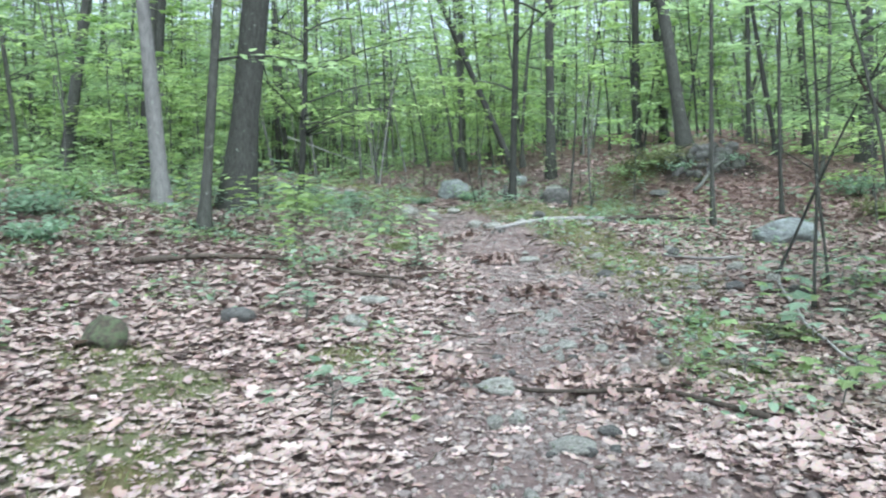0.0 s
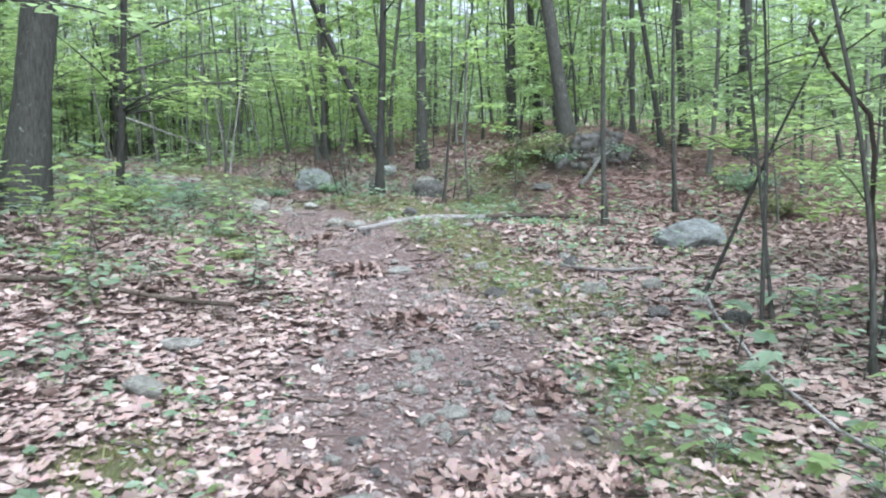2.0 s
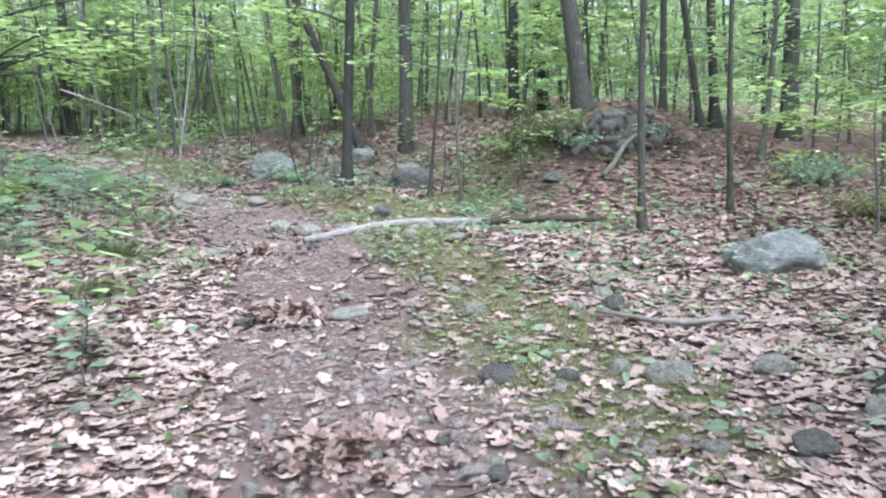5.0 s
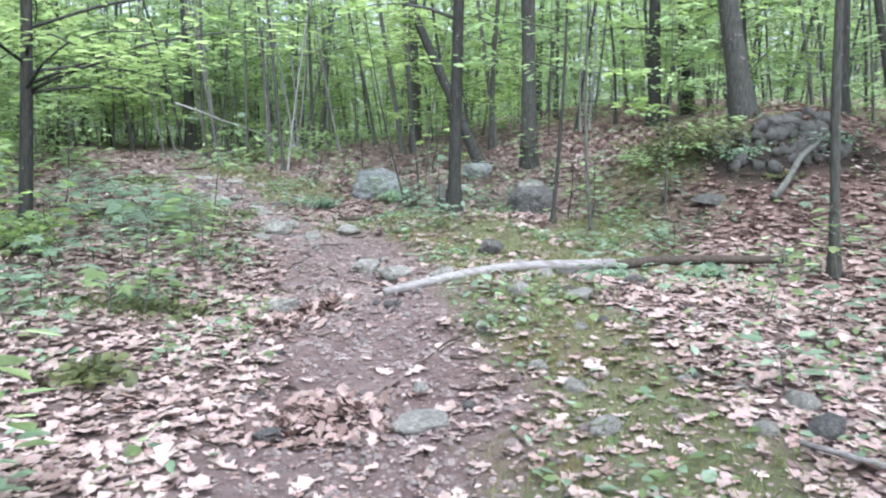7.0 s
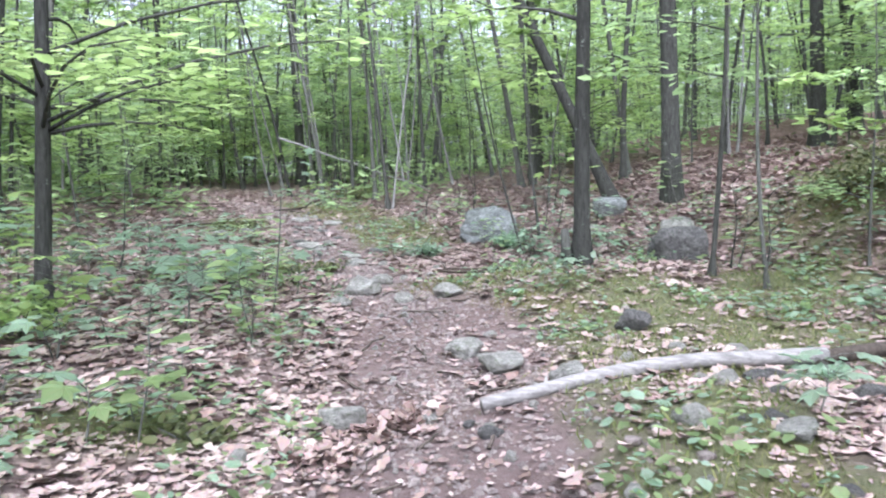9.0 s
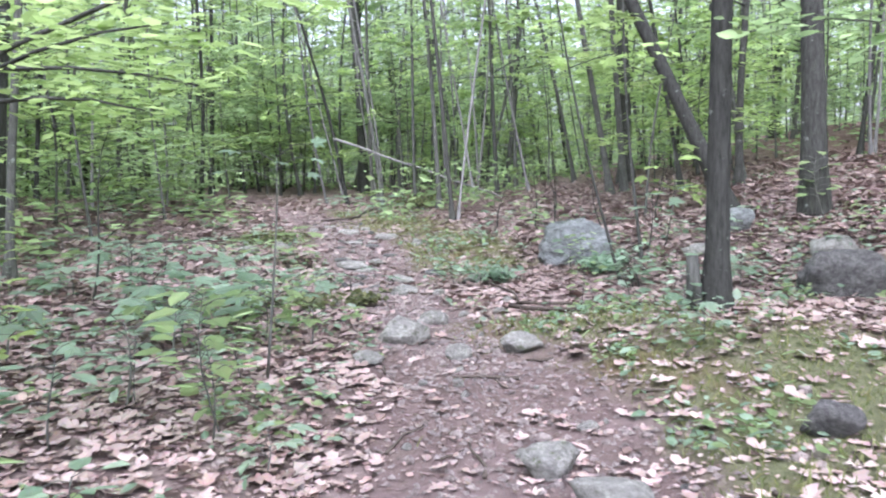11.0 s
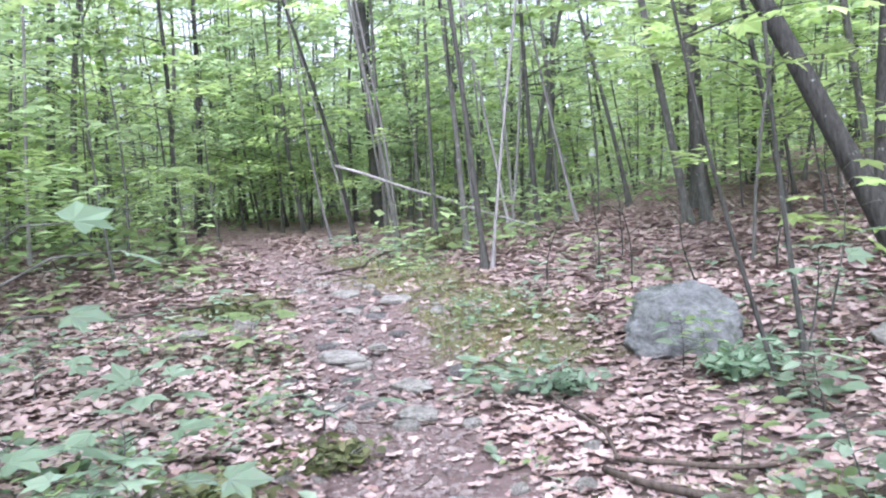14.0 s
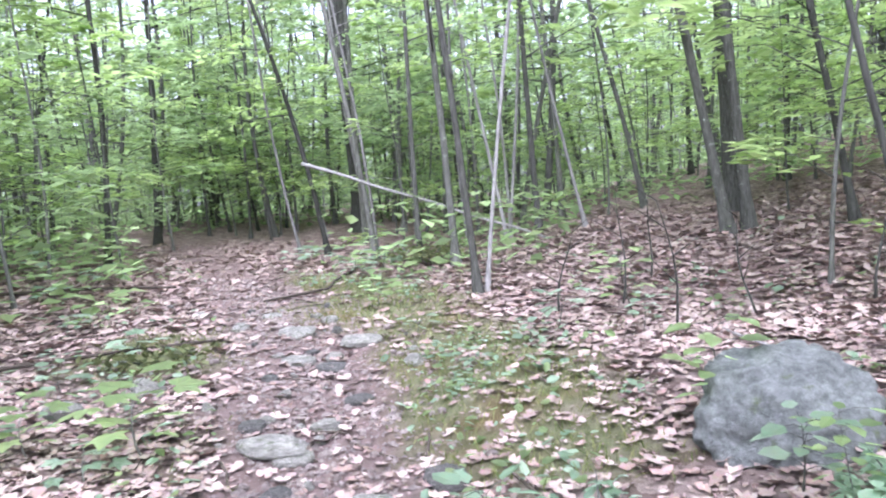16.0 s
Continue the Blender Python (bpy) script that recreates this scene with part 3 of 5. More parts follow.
tree("sapling", -2.0, 26.0, "thin sapling behind the fallen pole", "tree", SAPS, BARK, GREEN, seed=42, height=8, radius=0.045, lean=(-0.04, 0), limbs=8, low=2.2, reach=1.3, leaves=600, size=0.1)
tree("sapling", -3.25, 24.7, "thin sapling before the fallen pole", "tree", SAPS, BARK, GREEN, seed=43, height=7, radius=0.034, lean=(0.0, 0), limbs=8, low=1.6, reach=1.2, leaves=600, size=0.1)
tree("tree", -5.9, 29.5, "broad dark trunk behind the fallen pole", "tree", WOODS, DARK_BARK, GREEN, seed=44, height=14, radius=0.09, lean=(-0.04, 0), limbs=9, low=3, reach=2.5, leaves=840, size=0.14, bend=0.06)
tree("tree", -8.8, 24.0, "slim forked tree at the edge of a clearing", "tree", WOODS, BARK, LIME, seed=45, height=9, radius=0.055, lean=(0.1, 0.05), limbs=12, low=2.0, reach=2.2, leaves=620, size=0.12, bend=0.6)
tree("tree", -9.4, 28.3, "slim dark tree deep in the wood", "tree", WOODS, DARK_BARK, GREEN, seed=46, height=12, radius=0.06, lean=(0.03, 0.0), limbs=9, low=3, reach=2, leaves=800, size=0.13)
tree("tree", -11.5, 26.5, "dark tree at the edge of a clearing", "tree", WOODS, DARK_BARK, GREEN, seed=47, height=14, radius=0.09, lean=(0.06, 0.0), limbs=9, low=3, reach=2.5, leaves=800, size=0.14)


split = tube(np.array([[0, 0, -0.1], [-0.01, 0, 0.12], [-0.02, 0, 0.34]]), [0.055, 0.045, 0.035], 8, 0.2, 4)
part("split_foot", *split, DARK_BARK, tagged(new("broken_stump"), "dark broken stump beside a slim tree", "stump")).parent.location = (1.1, 15.9, float(ground_at(1.1, 15.9)))


def build_woods():
    """The wood around: a few trees of each kind, each copied to many places."""
    rng = np.random.default_rng(5)
    kinds = []
    hide = (0, -140)
    for s in range(7):
        kinds.append((3, tree("sapling", *hide, "slim grey sapling with layered green leaves", "tree", "saplings of the wood", (BARK, DARK_BARK, BARK)[s % 3], (GREEN, LIME, GREEN)[s % 3], single=False,
                              seed=60 + s, height=6.5 + s * 0.5, radius=0.024 + 0.006 * s, lean=((s - 3) * 0.03, 0.02), bend=0.9, limbs=22, low=0.6 + 0.25 * s, reach=1.9, crowd=1.5, leaves=1230, size=0.172, blank=KITE)))
    for s in range(4):
        kinds.append((1, tree("tree", *hide, "tall grey-brown forest tree", "tree", "trees of the wood", (BARK, DARK_BARK)[s % 2], GREEN, single=False,
                              seed=80 + s, height=12 + s, radius=0.05 + 0.02 * s, lean=((s - 1.5) * 0.02, 0.0), bend=0.15, limbs=22, low=1.8, reach=3.0, crowd=1.8, leaves=1450, size=0.205, blank=KITE)))
    for s in range(3):
        kinds.append((3, tree("understory_maple", *hide, "low young maple with flat sprays of leaves", "tree", "young maples", BARK, (LIME, GREEN, LIME)[s], single=False,
                              seed=90 + s, height=2.6 + 0.7 * s, radius=0.018, bend=0.9, limbs=14, low=0.4, reach=1.4, leaves=620, size=0.14, flat=0.22, blank=KITE)))
    for s in range(5):
        kinds.append((0, tree("pole_sapling", *hide, "thin bare-stemmed sapling with a few leaves", "tree", "thin stems of the wood", (BARK, PALE_BARK, BARK, DARK_BARK, BARK)[s], (GREEN, LIME)[s % 2], single=False,
                              seed=120 + s, height=7 + s * 0.6, radius=0.02 + 0.006 * s, lean=((s - 2) * 0.05, 0.02), bend=1.0, limbs=10, low=2.0, reach=1.2, leaves=420, size=0.14, blank=KITE)))
    pick = [ob for w, ob in kinds for _ in range(w)]
    placed = [(o.location.x, o.location.y) for o in scene.objects if o.parent is None and o.type == "EMPTY"]
    count = tries = 0
    while count < 290 and tries < 9000:
        tries += 1
        d = 7 + 43 * rng.random() ** 0.8
        a = math.pi / 2 + 0.12 + (rng.random() - 0.5) * 2.3
        x, y = d * math.cos(a), 9 + d * math.sin(a)
        ob = pick[rng.integers(len(pick))]
        side = abs(x - float(trail_mid(y)))
        clear = 2.3 if ob.name.startswith("under") else 3.0
        if y < 26 and (side < clear + 0.6 or (-4 < x < 7 and y < 21)) or side < 1.4 or any((x - p) ** 2 + (y - q) ** 2 < 0.5 for p, q in placed):
            continue
        if x > 1 and y > 23 and rng.random() < 0.4 or 2.2 < x < 5.2 and y < 24 or ob.name.startswith("tree") and y < 28:
            continue
        placed.append((x, y))
        m = Matrix.Translation((x, y, float(ground_at(x, y)))) @ Matrix.Rotation(0.05 * rng.normal(), 4, "Y") @ Matrix.Rotation(rng.random() * 6.28, 4, "Z")
        c = copy_thing(ob, m)
        s = 0.85 + 0.35 * rng.random()
        c.scale = (s, s, s)
        count += 1
    for q in range(900):
        d, a = 9 + 34 * rng.random() ** 0.9, math.pi / 2 + 0.1 + (rng.random() - 0.5) * 1.5
        x, y = d * math.cos(a), 10 + d * math.sin(a)
        if abs(x - float(trail_mid(y))) < 1.5 or y < 21.5 or (2.4 < x < 6 and y < 23) or (-6.5 < x < 0.5 and y < 25.4) or any((x - p) ** 2 + (y - r) ** 2 < 0.2 for p, r in placed):
            continue
        placed.append((x, y))
        copy_thing(kinds[14 + q % 5][1], Matrix.Translation((x, y, float(ground_at(x, y)))) @ Matrix.Rotation(0.08 * rng.normal(), 4, "Y") @ Matrix.Rotation(rng.random() * 6.28, 4, "Z"))
        count += 1
        if count > 290 + 260:
            break
    for q in range(70):
        x, y = -22 + 16 * rng.random(), 24.5 + 17 * rng.random()
        if abs(x - float(trail_mid(y))) > 1.6:
            c = copy_thing(kinds[q % 7][1], Matrix.Translation((x, y, float(ground_at(x, y)))) @ Matrix.Rotation(rng.random() * 6.28, 4, "Z"))
            s = 0.8 + 0.4 * rng.random()
            c.scale = (s, s, s)
    # young maples that reach over the trail's edges
    for q, (x, y, s) in enumerate(((-6.6, 17.6, 1.2), (-5.9, 19.4, 1.2), (-6.3, 16.0, 1.1), (-10.0, 22.4, 1.3), (-5.4, 13.2, 1.0), (-5.6, 11.8, 1.0), (-4.4, 12.6, 0.7), (-6.3, 21.6, 1.1), (-7.3, 23.2, 1.2), (-8.4, 21.0, 1.2),
                                   (3.6, 15.9, 0.7), (7.9, 15.3, 1.1), (6.6, 12.6, 0.9), (5.6, 8.6, 1.0), (6.4, 10.4, 1.1), (4.9, 6.4, 0.8), (0.9, 24.9, 0.7), (-4.0, 26.3, 0.9), (1.6, 23.0, 0.8), (3.1, 22.6, 0.9), (-1.2, 27.3, 1.0), (2.2, 25.6, 1.0), (-6.6, 23.6, 0.8), (-7.6, 24.6, 1.1), (-9.0, 25.2, 1.2), (-8.2, 27.0, 1.2), (-10.2, 26.6, 1.3), (-11.2, 24.6, 1.3))):
        c = copy_thing(kinds[11 + q % 3][1], Matrix.Translation((x, y, float(ground_at(x, y)))) @ Matrix.Rotation(q * 2.1, 4, "Z"))
        c.scale = (s, s, s)
    for q in range(110):
        y = 23 + 14 * rng.random()
        x = -15 + 24 * rng.random()
        if abs(x - float(trail_mid(y))) > 1.6 and not (-6.5 < x < 6 and y < 27):
            c = copy_thing(kinds[11 + q % 3][1], Matrix.Translation((x, y, float(ground_at(x, y)))) @ Matrix.Rotation(q * 2.3, 4, "Z"))
            s = 0.6 + 0.5 * rng.random()
            c.scale = (s, s, s)
    # trees behind and beside the start of the walk, for the shade they give
    for q in range(16):
        x, y = (5.5 + 7 * rng.random()) * (1, -1)[q % 2], -7 + 14 * rng.random()
        copy_thing(kinds[7 + q % 4][1], Matrix.Translation((x, y, float(ground_at(x, y)))) @ Matrix.Rotation(rng.random() * 6.28, 4, "Z"))
    for w, ob in kinds:
        for o in list(ob.children_recursive) + [ob]:
            bpy.data.objects.remove(o)


build_woods()


def far_woods():
    """The wood past the trees that one could count: stems and leaves in one mesh each."""
    rng = np.random.default_rng(77)
    stems, spots = [], []
    for q in range(520):
        d, a = 46 + 45 * rng.random(), math.pi / 2 + 0.1 + (rng.random() - 0.5) * 2.6
        x, y = d * math.cos(a), 8 + d * math.sin(a)
        z, h, r = float(ground_at(x, y)), 9 + 6 * rng.random(), 0.03 + 0.07 * rng.random()
        lean = (rng.random(2) - 0.5) * 0.12
        s = np.linspace(0, 1, 4)
        stems.append(tube(np.stack([x + lean[0] * h * s, y + lean[1] * h * s, z - 0.2 + h * s], -1), r * (1 - 0.6 * s), 6))
        n = 220
        c = rng.normal(size=(n, 3)) * (2.0, 2.0, 3.2) + (x, y, z + 5.0)
        layer = np.round(c[:, 2] / 0.6) * 0.6
        c[:, 2] = np.maximum(layer + 0.15 * rng.normal(size=n), z + 0.5)
        spots.append(c)
    tagged(part("far_tree_stems", *joined(stems), BARK), "grey stems of the distant wood", "woodland", kind="stuff")
    spots = np.concatenate(spots)
    tagged(part("far_foliage", *spread(KITE, spots, 0.42 + 0.42 * rng.random(len(spots)), rng, 0.4), GREEN, smooth=False), "green leaves of the distant wood", "woodland", kind="stuff")


far_woods()


# ---- stones ----
def stone_mesh(seed, flat=1.0, detail=3, facets=5, block=0):
    """A weathered stone, about 1 across, cut by a few flat faces."""
    rng = np.random.default_rng(seed)
    bm = bmesh.new()
    bmesh.ops.create_icosphere(bm, subdivisions=detail, radius=0.5)
    v = np.array([p.co for p in bm.verts])
    if block:
        v = v / ((np.abs(v * 2) ** block).sum(1) ** (1 / block))[:, None]
    for q in range(facets + 6):
        n = rng.normal(size=3) * (1, 1, 0.8)
        n /= np.linalg.norm(n)
        over = v @ n - (0.24 + 0.16 * rng.random()) * (1.5 if block else 1)
        v = v - np.clip(over, 0, None)[:, None] * n * 0.97
    off = rng.random(3) * 50
    for p, c in zip(bm.verts, v):
        k = 1 + 0.15 * noise.noise(Vector(c * 2.6 + off)) + 0.13 * noise.noise(Vector(c * 6 + off)) + 0.07 * noise.noise(Vector(c * 15 + off)) + (0.03 * noise.noise(Vector(c * 33 + off)) if detail > 3 else 0)
        p.co = Vector(c) * k
        p.co.z *= flat
    for face in bm.faces:
        face.smooth = True
    for e in bm.edges:
        e.smooth = e.calc_face_angle(0) < 0.42
    me = bpy.data.meshes.new("stone")
    bm.to_mesh(me)
    bm.free()
    return me


def stone(x, y, w, h, seed, material=STONE, turn=None, name="stone", label="weathered grey stone half sunk in the trail", long=0.75, detail=3, group="stones by the trail", sink=0.3, facets=5, block=0):
    me = stone_mesh(seed, detail=detail, facets=facets, block=block)
    me.materials.append(material)
    ob = tagged(new(name, me), label, "stone", group)
    ob.rotation_euler.z = (seed * 0.37) % 0.9 - 0.45 if turn is None else turn
    co = np.array([p.co for p in me.vertices])
    ext = co.max(0) - co.min(0)
    full = h / (1 - sink)  # the part under the soil included
    ob.scale = (w / ext[0], w * long / ext[1], full / ext[2])
    ob.location = (x, y, float(ground_at(x, y)) + h - co[:, 2].max() * full / ext[2])
    return ob


stone(0.1, 18.97, 0.76, 0.41, 61, BLUE_STONE, 0.2, "boulder", "big blue-grey boulder with cracked faces in leaf litter", 0.72, 5, sink=0.3, facets=5, block=2.4)
stone(4.75, 11.3, 0.95, 0.36, 2, BLUE_STONE, 0.1, "boulder", "long low blue-grey boulder lying in leaf litter", 0.6, 4, sink=0.3, facets=2)
# this boulder's dark stone colour paints in the shadow on its front
stone(2.22, 17.4, 0.6, 0.34, 53, DARK_STONE, 0.25, "boulder", "angular grey boulder, coloured dark all over for its shaded front", 0.8, 4, facets=0, block=6)
stone(1.28, 18.62, 0.42, 0.1, 4, STONE, 0.0, label="flat pale stone sunk among dead leaves")
stone(1.6, 19.4, 0.46, 0.24, 5, BLUE_STONE, 0.2, label="blocky grey stone among dead leaves", block=5)
stone(2.33, 18.1, 0.42, 0.22, 54, STONE, 0.3, label="pale flat-topped stone behind the dark one", block=5)
stone(-0.79, 15.9, 0.36, 0.19, 6, label="rounded pale grey stone standing out of the trail")
stone(-0.8, 16.58, 0.25, 0.10, 7)
stone(0.06, 15.6, 0.28, 0.12, 8)
stone(-0.33, 15.5, 0.17, 0.1, 43)
stone(-0.8, 15.2, 0.19, 0.07, 9)
stone(0.7, 13.62, 0.36, 0.13, 10, label="grey stone at the moss beside the trail")
stone(0.43, 13.98, 0.26, 0.13, 12)
stone(-1.62, 18.5, 0.32, 0.08, 13, label="flat grey stone in the trail")
stone(-1.36, 17.88, 0.24, 0.07, 14, label="flat grey stone in the trail")
stone(-3.42, 19.55, 0.33, 0.10, 15)
stone(-2.32, 19.05, 0.39, 0.08, 16, label="long flat grey stone in the trail")
stone(-2.15, 19.35, 0.19, 0.06, 17)
stone(-3.1, 21.0, 0.32, 0.07, 18)
stone(-2.6, 20.9, 0.33, 0.07, 19)
stone(-3.56, 19.05, 0.28, 0.10, 20)
stone(-0.82, 18.35, 0.26, 0.08, 21)
stone(-2.0, 20.4, 0.17, 0.07, 22)
stone(0.3, 5.25, 0.31, 0.10, 23, label="wedge-shaped grey stone in the trail")
stone(0.24, 4.53, 0.1, 0.08, 24, label="small pale rounded stone in the dirt")
stone(0.39, 4.62, 0.1, 0.08, 25, label="small pale rounded stone in the dirt")
stone(0.68, 4.2, 0.26, 0.08, 26)
stone(-0.82, 6.6, 0.20, 0.08, 27)
stone(-1.64, 6.05, 0.26, 0.12, 28, DARK_STONE, label="dark stone in leaf litter")
stone(-0.72, 7.4, 0.30, 0.09, 29)
stone(-0.78, 6.55, 0.25, 0.10, 30)
stone(1.38, 7.97, 0.14, 0.06, 31)
stone(0.92, 6.36, 0.20, 0.07, 32)
stone(1.18, 6.33, 0.13, 0.06, 33)
stone(1.06, 10.55, 0.3, 0.07, 34, label="flat pale stone bedded in the trail")
stone(1.71, 9.0, 0.22, 0.1, 35, DARK_STONE, label="dark angular stone on the moss")
stone(2.77, 10.12, 0.16, 0.11, 36, DARK_STONE, label="dark round stone in the dirt")
stone(2.54, 8.7, 0.26, 0.1, 37)
stone(3.05, 8.58, 0.24, 0.1, 46)
stone(-0.08, 12.85, 0.28, 0.10, 38)
stone(1.13, 12.95, 0.2, 0.09, 44)
stone(1.53, 14.28, 0.26, 0.15, 45, DARK_STONE, label="dark upright stone in the moss")
stone(0.32, 10.4, 0.17, 0.06, 40, DARK_STONE, label="dark flat stone in leaf litter")
stone(2.04, 12.0, 0.19, 0.07, 41)
stone(-2.25, 5.15, 0.36, 0.2, 42, MOSSY_STONE, label="brown-green mossy stone in leaf litter")


def trail_stones():
    """Flat stones worn out of the trail's bed past the boulder."""
    rng = np.random.default_rng(23)
    for q in range(24):
        y = 17.6 + 4.2 * rng.random()
        x = float(trail_mid(y)) + float(trail_half(y)) * 1.1 * rng.normal() * 0.7
        w = 0.1 + 0.2 * rng.random() ** 1.6
        stone(x, y, w, 0.025 + 0.03 * rng.random(), 500 + q, (STONE, DARK_STONE)[q % 2], rng.random() * 3, label="flat grey stone bedded in the trail", group="stones in the trail", detail=2, sink=0.5, block=3)


trail_stones()


def moss_stones():
    rng = np.random.default_rng(19)
    for q in range(46):
        y = 7.5 + 6.5 * rng.random()
        x = float(trail_mid(y) + trail_half(y)) + 0.25 + 1.3 * rng.random()
        w = 0.06 + 0.16 * rng.random() ** 2
        stone(x, y, w, w * 0.4, 400 + q, (STONE, STONE, DARK_STONE)[q % 3], label="small grey stone lying in the moss", group="stones in the moss", detail=2, sink=0.4)


moss_stones()


def stone_pile():
    """The heap of stones that makes the steep front of the mound."""
    rng = np.random.default_rng(9)
    for q in range(86):
        x, up = 4.5 + 1.4 * rng.random(), rng.random()
        y = 16.15 + 0.95 * up + 0.1 * rng.normal() + 0.25 * abs(x - 5.2)
        w = 0.08 + 0.17 * rng.random() ** 1.5
        ob = stone(x, y, w, w * (0.4 + 0.4 * rng.random()), 100 + q, (HEAP_STONE, DARK_STONE)[q % 2], label="rough grey stone of the heap on the mound", group="stone heap", detail=2, sink=0.35, facets=3, block=5)
        ob.rotation_euler = (0.35 * rng.normal(), 0.3 * rng.normal(), rng.random() * 3)
    stone(5.3, 16.95, 0.4, 0.15, 171, DARK_STONE, label="large flat-topped grey stone on the heap", group="stone heap", sink=0.2, block=5)
    stone(4.1, 15.9, 0.42, 0.1, 172, DARK_STONE, label="flat grey stone below the heap", group="stone heap", sink=0.3)


stone_pile()


def pebbles():
    """Small stones of the trail: some to be counted, the rest as one."""
    rng = np.random.default_rng(21)
    shapes = []
    for s in range(6):
        me = stone_mesh(300 + s, 0.6, 2)
        me.materials.append((STONE, STONE, STONE, DARK_STONE)[s % 4])
        shapes.append(me)
    for q in range(295):
        y = 3.2 + 19 * rng.random() ** 1.4 if q > 90 else 5.5 + 3.2 * rng.random()
        x = float(trail_mid(y)) + rng.normal() * 0.62 + (0.25 if q < 91 else 0)
        w = 0.04 + 0.11 * rng.random() ** 2
        ob = tagged(new("pebble", shapes[rng.integers(6)]), "small grey stone on the trail", "stone", "pebbles on the trail")
        ob.scale = (w, w * (0.6 + 0.4 * rng.random()), w)
        ob.rotation_euler.z = rng.random() * 6.28
        ob.location = (x, y, float(ground_at(x, y)) + 0.1 * w)


pebbles()


# ---- fallen wood ----
def limb_on_ground(name, points, r0, r1, material, label, category="branch", lift=0.6, seed=0, stubs=0, group="fallen branches", straight=False, cover=0.03):
    rng = np.random.default_rng(seed)
    p = np.array(points, float)
    s = np.concatenate([[0], np.cumsum(np.linalg.norm(np.diff(p, axis=0), axis=1))])
    u = np.linspace(0, s[-1], max(8, int(s[-1] / 0.16)))
    x, y = np.interp(u, s, p[:, 0]), np.interp(u, s, p[:, 1])
    x, y = x + 0.02 * np.sin(u * 5 + seed), y + 0.02 * np.cos(u * 4 + seed)
    r = r0 + (r1 - r0) * u / s[-1]
    z = ground_at(x, y)
    z = np.convolve(np.pad(z, 3, "edge"), np.ones(7) / 7, "valid") + r * lift + cover
    if p.shape[1] == 3:
        z = z + np.interp(u, s, p[:, 2])
    if straight:
        z = np.linspace(z[0], z[-1], len(z))
    line = np.stack([x, y, z], -1)
    ob = tagged(new(name, quads(name, *tube(line, r, 10, 0.18, seed), material, True)), label, category, group)
    for q in range(stubs):
        k = int(len(u) * (0.15 + 0.75 * rng.random()))
        a = rng.random() * 6.28
        ln = r[k] * (1.2 + (1.2 if r[k] > 0.03 else 5) * rng.random())
        e = np.linspace(0, 1, 4)
        part("stub", *tube(line[k] + e[:, None] * ln * np.array([math.cos(a), math.sin(a), 0.35 + 0.4 * rng.random()]), r[k] * 0.4 * (1 - 0.6 * e), 6, 0.1, q), material, ob)
    return ob


limb_on_ground("fallen_log", [(0.69, 12.6, -0.03), (1.17, 12.78, -0.01), (1.76, 13.03, 0.01), (2.5, 13.3, 0.03)], 0.036, 0.045, DEADWOOD, "bleached barkless log lying across the trail edge", "log", 0.7, 3, 3, "fallen logs", cover=0.02)
limb_on_ground("fallen_log", [(2.44, 13.28, 0.03), (2.9, 13.42, 0.07), (3.4, 13.5, 0.08), (4.0, 13.62, 0.07)], 0.043, 0.034, ROTTEN, "dark rotten log end-on with the bleached log", "log", 0.7, 4, 2, "fallen logs", cover=0.02)
limb_on_ground("fallen_branch", [(-2.9, 7.4), (-2.46, 8.13), (-1.74, 8.55), (-1.24, 8.47), (-0.5, 8.5)], 0.032, 0.015, ROTTEN, "dark fallen branch on dead leaves", seed=5, stubs=4)
limb_on_ground("fallen_branch", [(-3.4, 9.2), (-2.5, 9.6), (-1.9, 9.3)], 0.022, 0.01, ROTTEN, "dark twiggy fallen branch on dead leaves", seed=6, stubs=3)
limb_on_ground("fallen_branch", [(-0.07, 5.56), (0.22, 5.32), (0.58, 5.19), (1.07, 5.2), (1.37, 5.15), (1.62, 4.8), (1.8, 4.5)], 0.012, 0.02, ROTTEN, "dark bent branch lying across the trail", seed=7, stubs=4)
limb_on_ground("fallen_branch", [(0.6, 5.6), (1.0, 5.35), (1.6, 5.2)], 0.008, 0.012, ROTTEN, "thin dark branch on the dirt", seed=8, stubs=2)
limb_on_ground("fallen_branch", [(-0.27, 17.1), (0.0, 16.85), (0.2, 16.7), (0.47, 16.6), (0.75, 16.72), (1.05, 16.78)], 0.016, 0.02, ROTTEN, "dark bent stick beside the trail", seed=9, stubs=2)
limb_on_ground("fallen_branch", [(-0.22, 17.25), (0.38, 17.05), (0.8, 17.5)], 0.012, 0.01, ROTTEN, "thin dark stick beside the trail", seed=10, stubs=2)
limb_on_ground("fallen_branch", [(-3.95, 22.1), (-3.62, 22.75), (-3.9, 24.3)], 0.012, 0.02, ROTTEN, "dark stick across the trail", seed=11, stubs=2)
limb_on_ground("fallen_pole", [(-1.75, 25.3, 0.0), (-3.0, 25.45, 0.4), (-5.05, 25.47, 2.6 - float(ground_at(-5.05, 25.47)))], 0.014, 0.024, PALE_BARK, "long pale dead pole leaning through saplings", seed=12, stubs=5, straight=True)
limb_on_ground("dead_limb", [(4.62, 15.45, 0.0), (5.05, 15.92, 0.14), (5.6, 16.5, 0.12)], 0.036, 0.026, BARK, "grey dead limb propped on the stone heap", seed=13, stubs=1)
limb_on_ground("fallen_branch", [(2.6, 10.0), (3.0, 9.6), (3.5, 9.7)], 0.012, 0.02, DEADWOOD, "pale dead stick on leaf litter", seed=14, stubs=3)
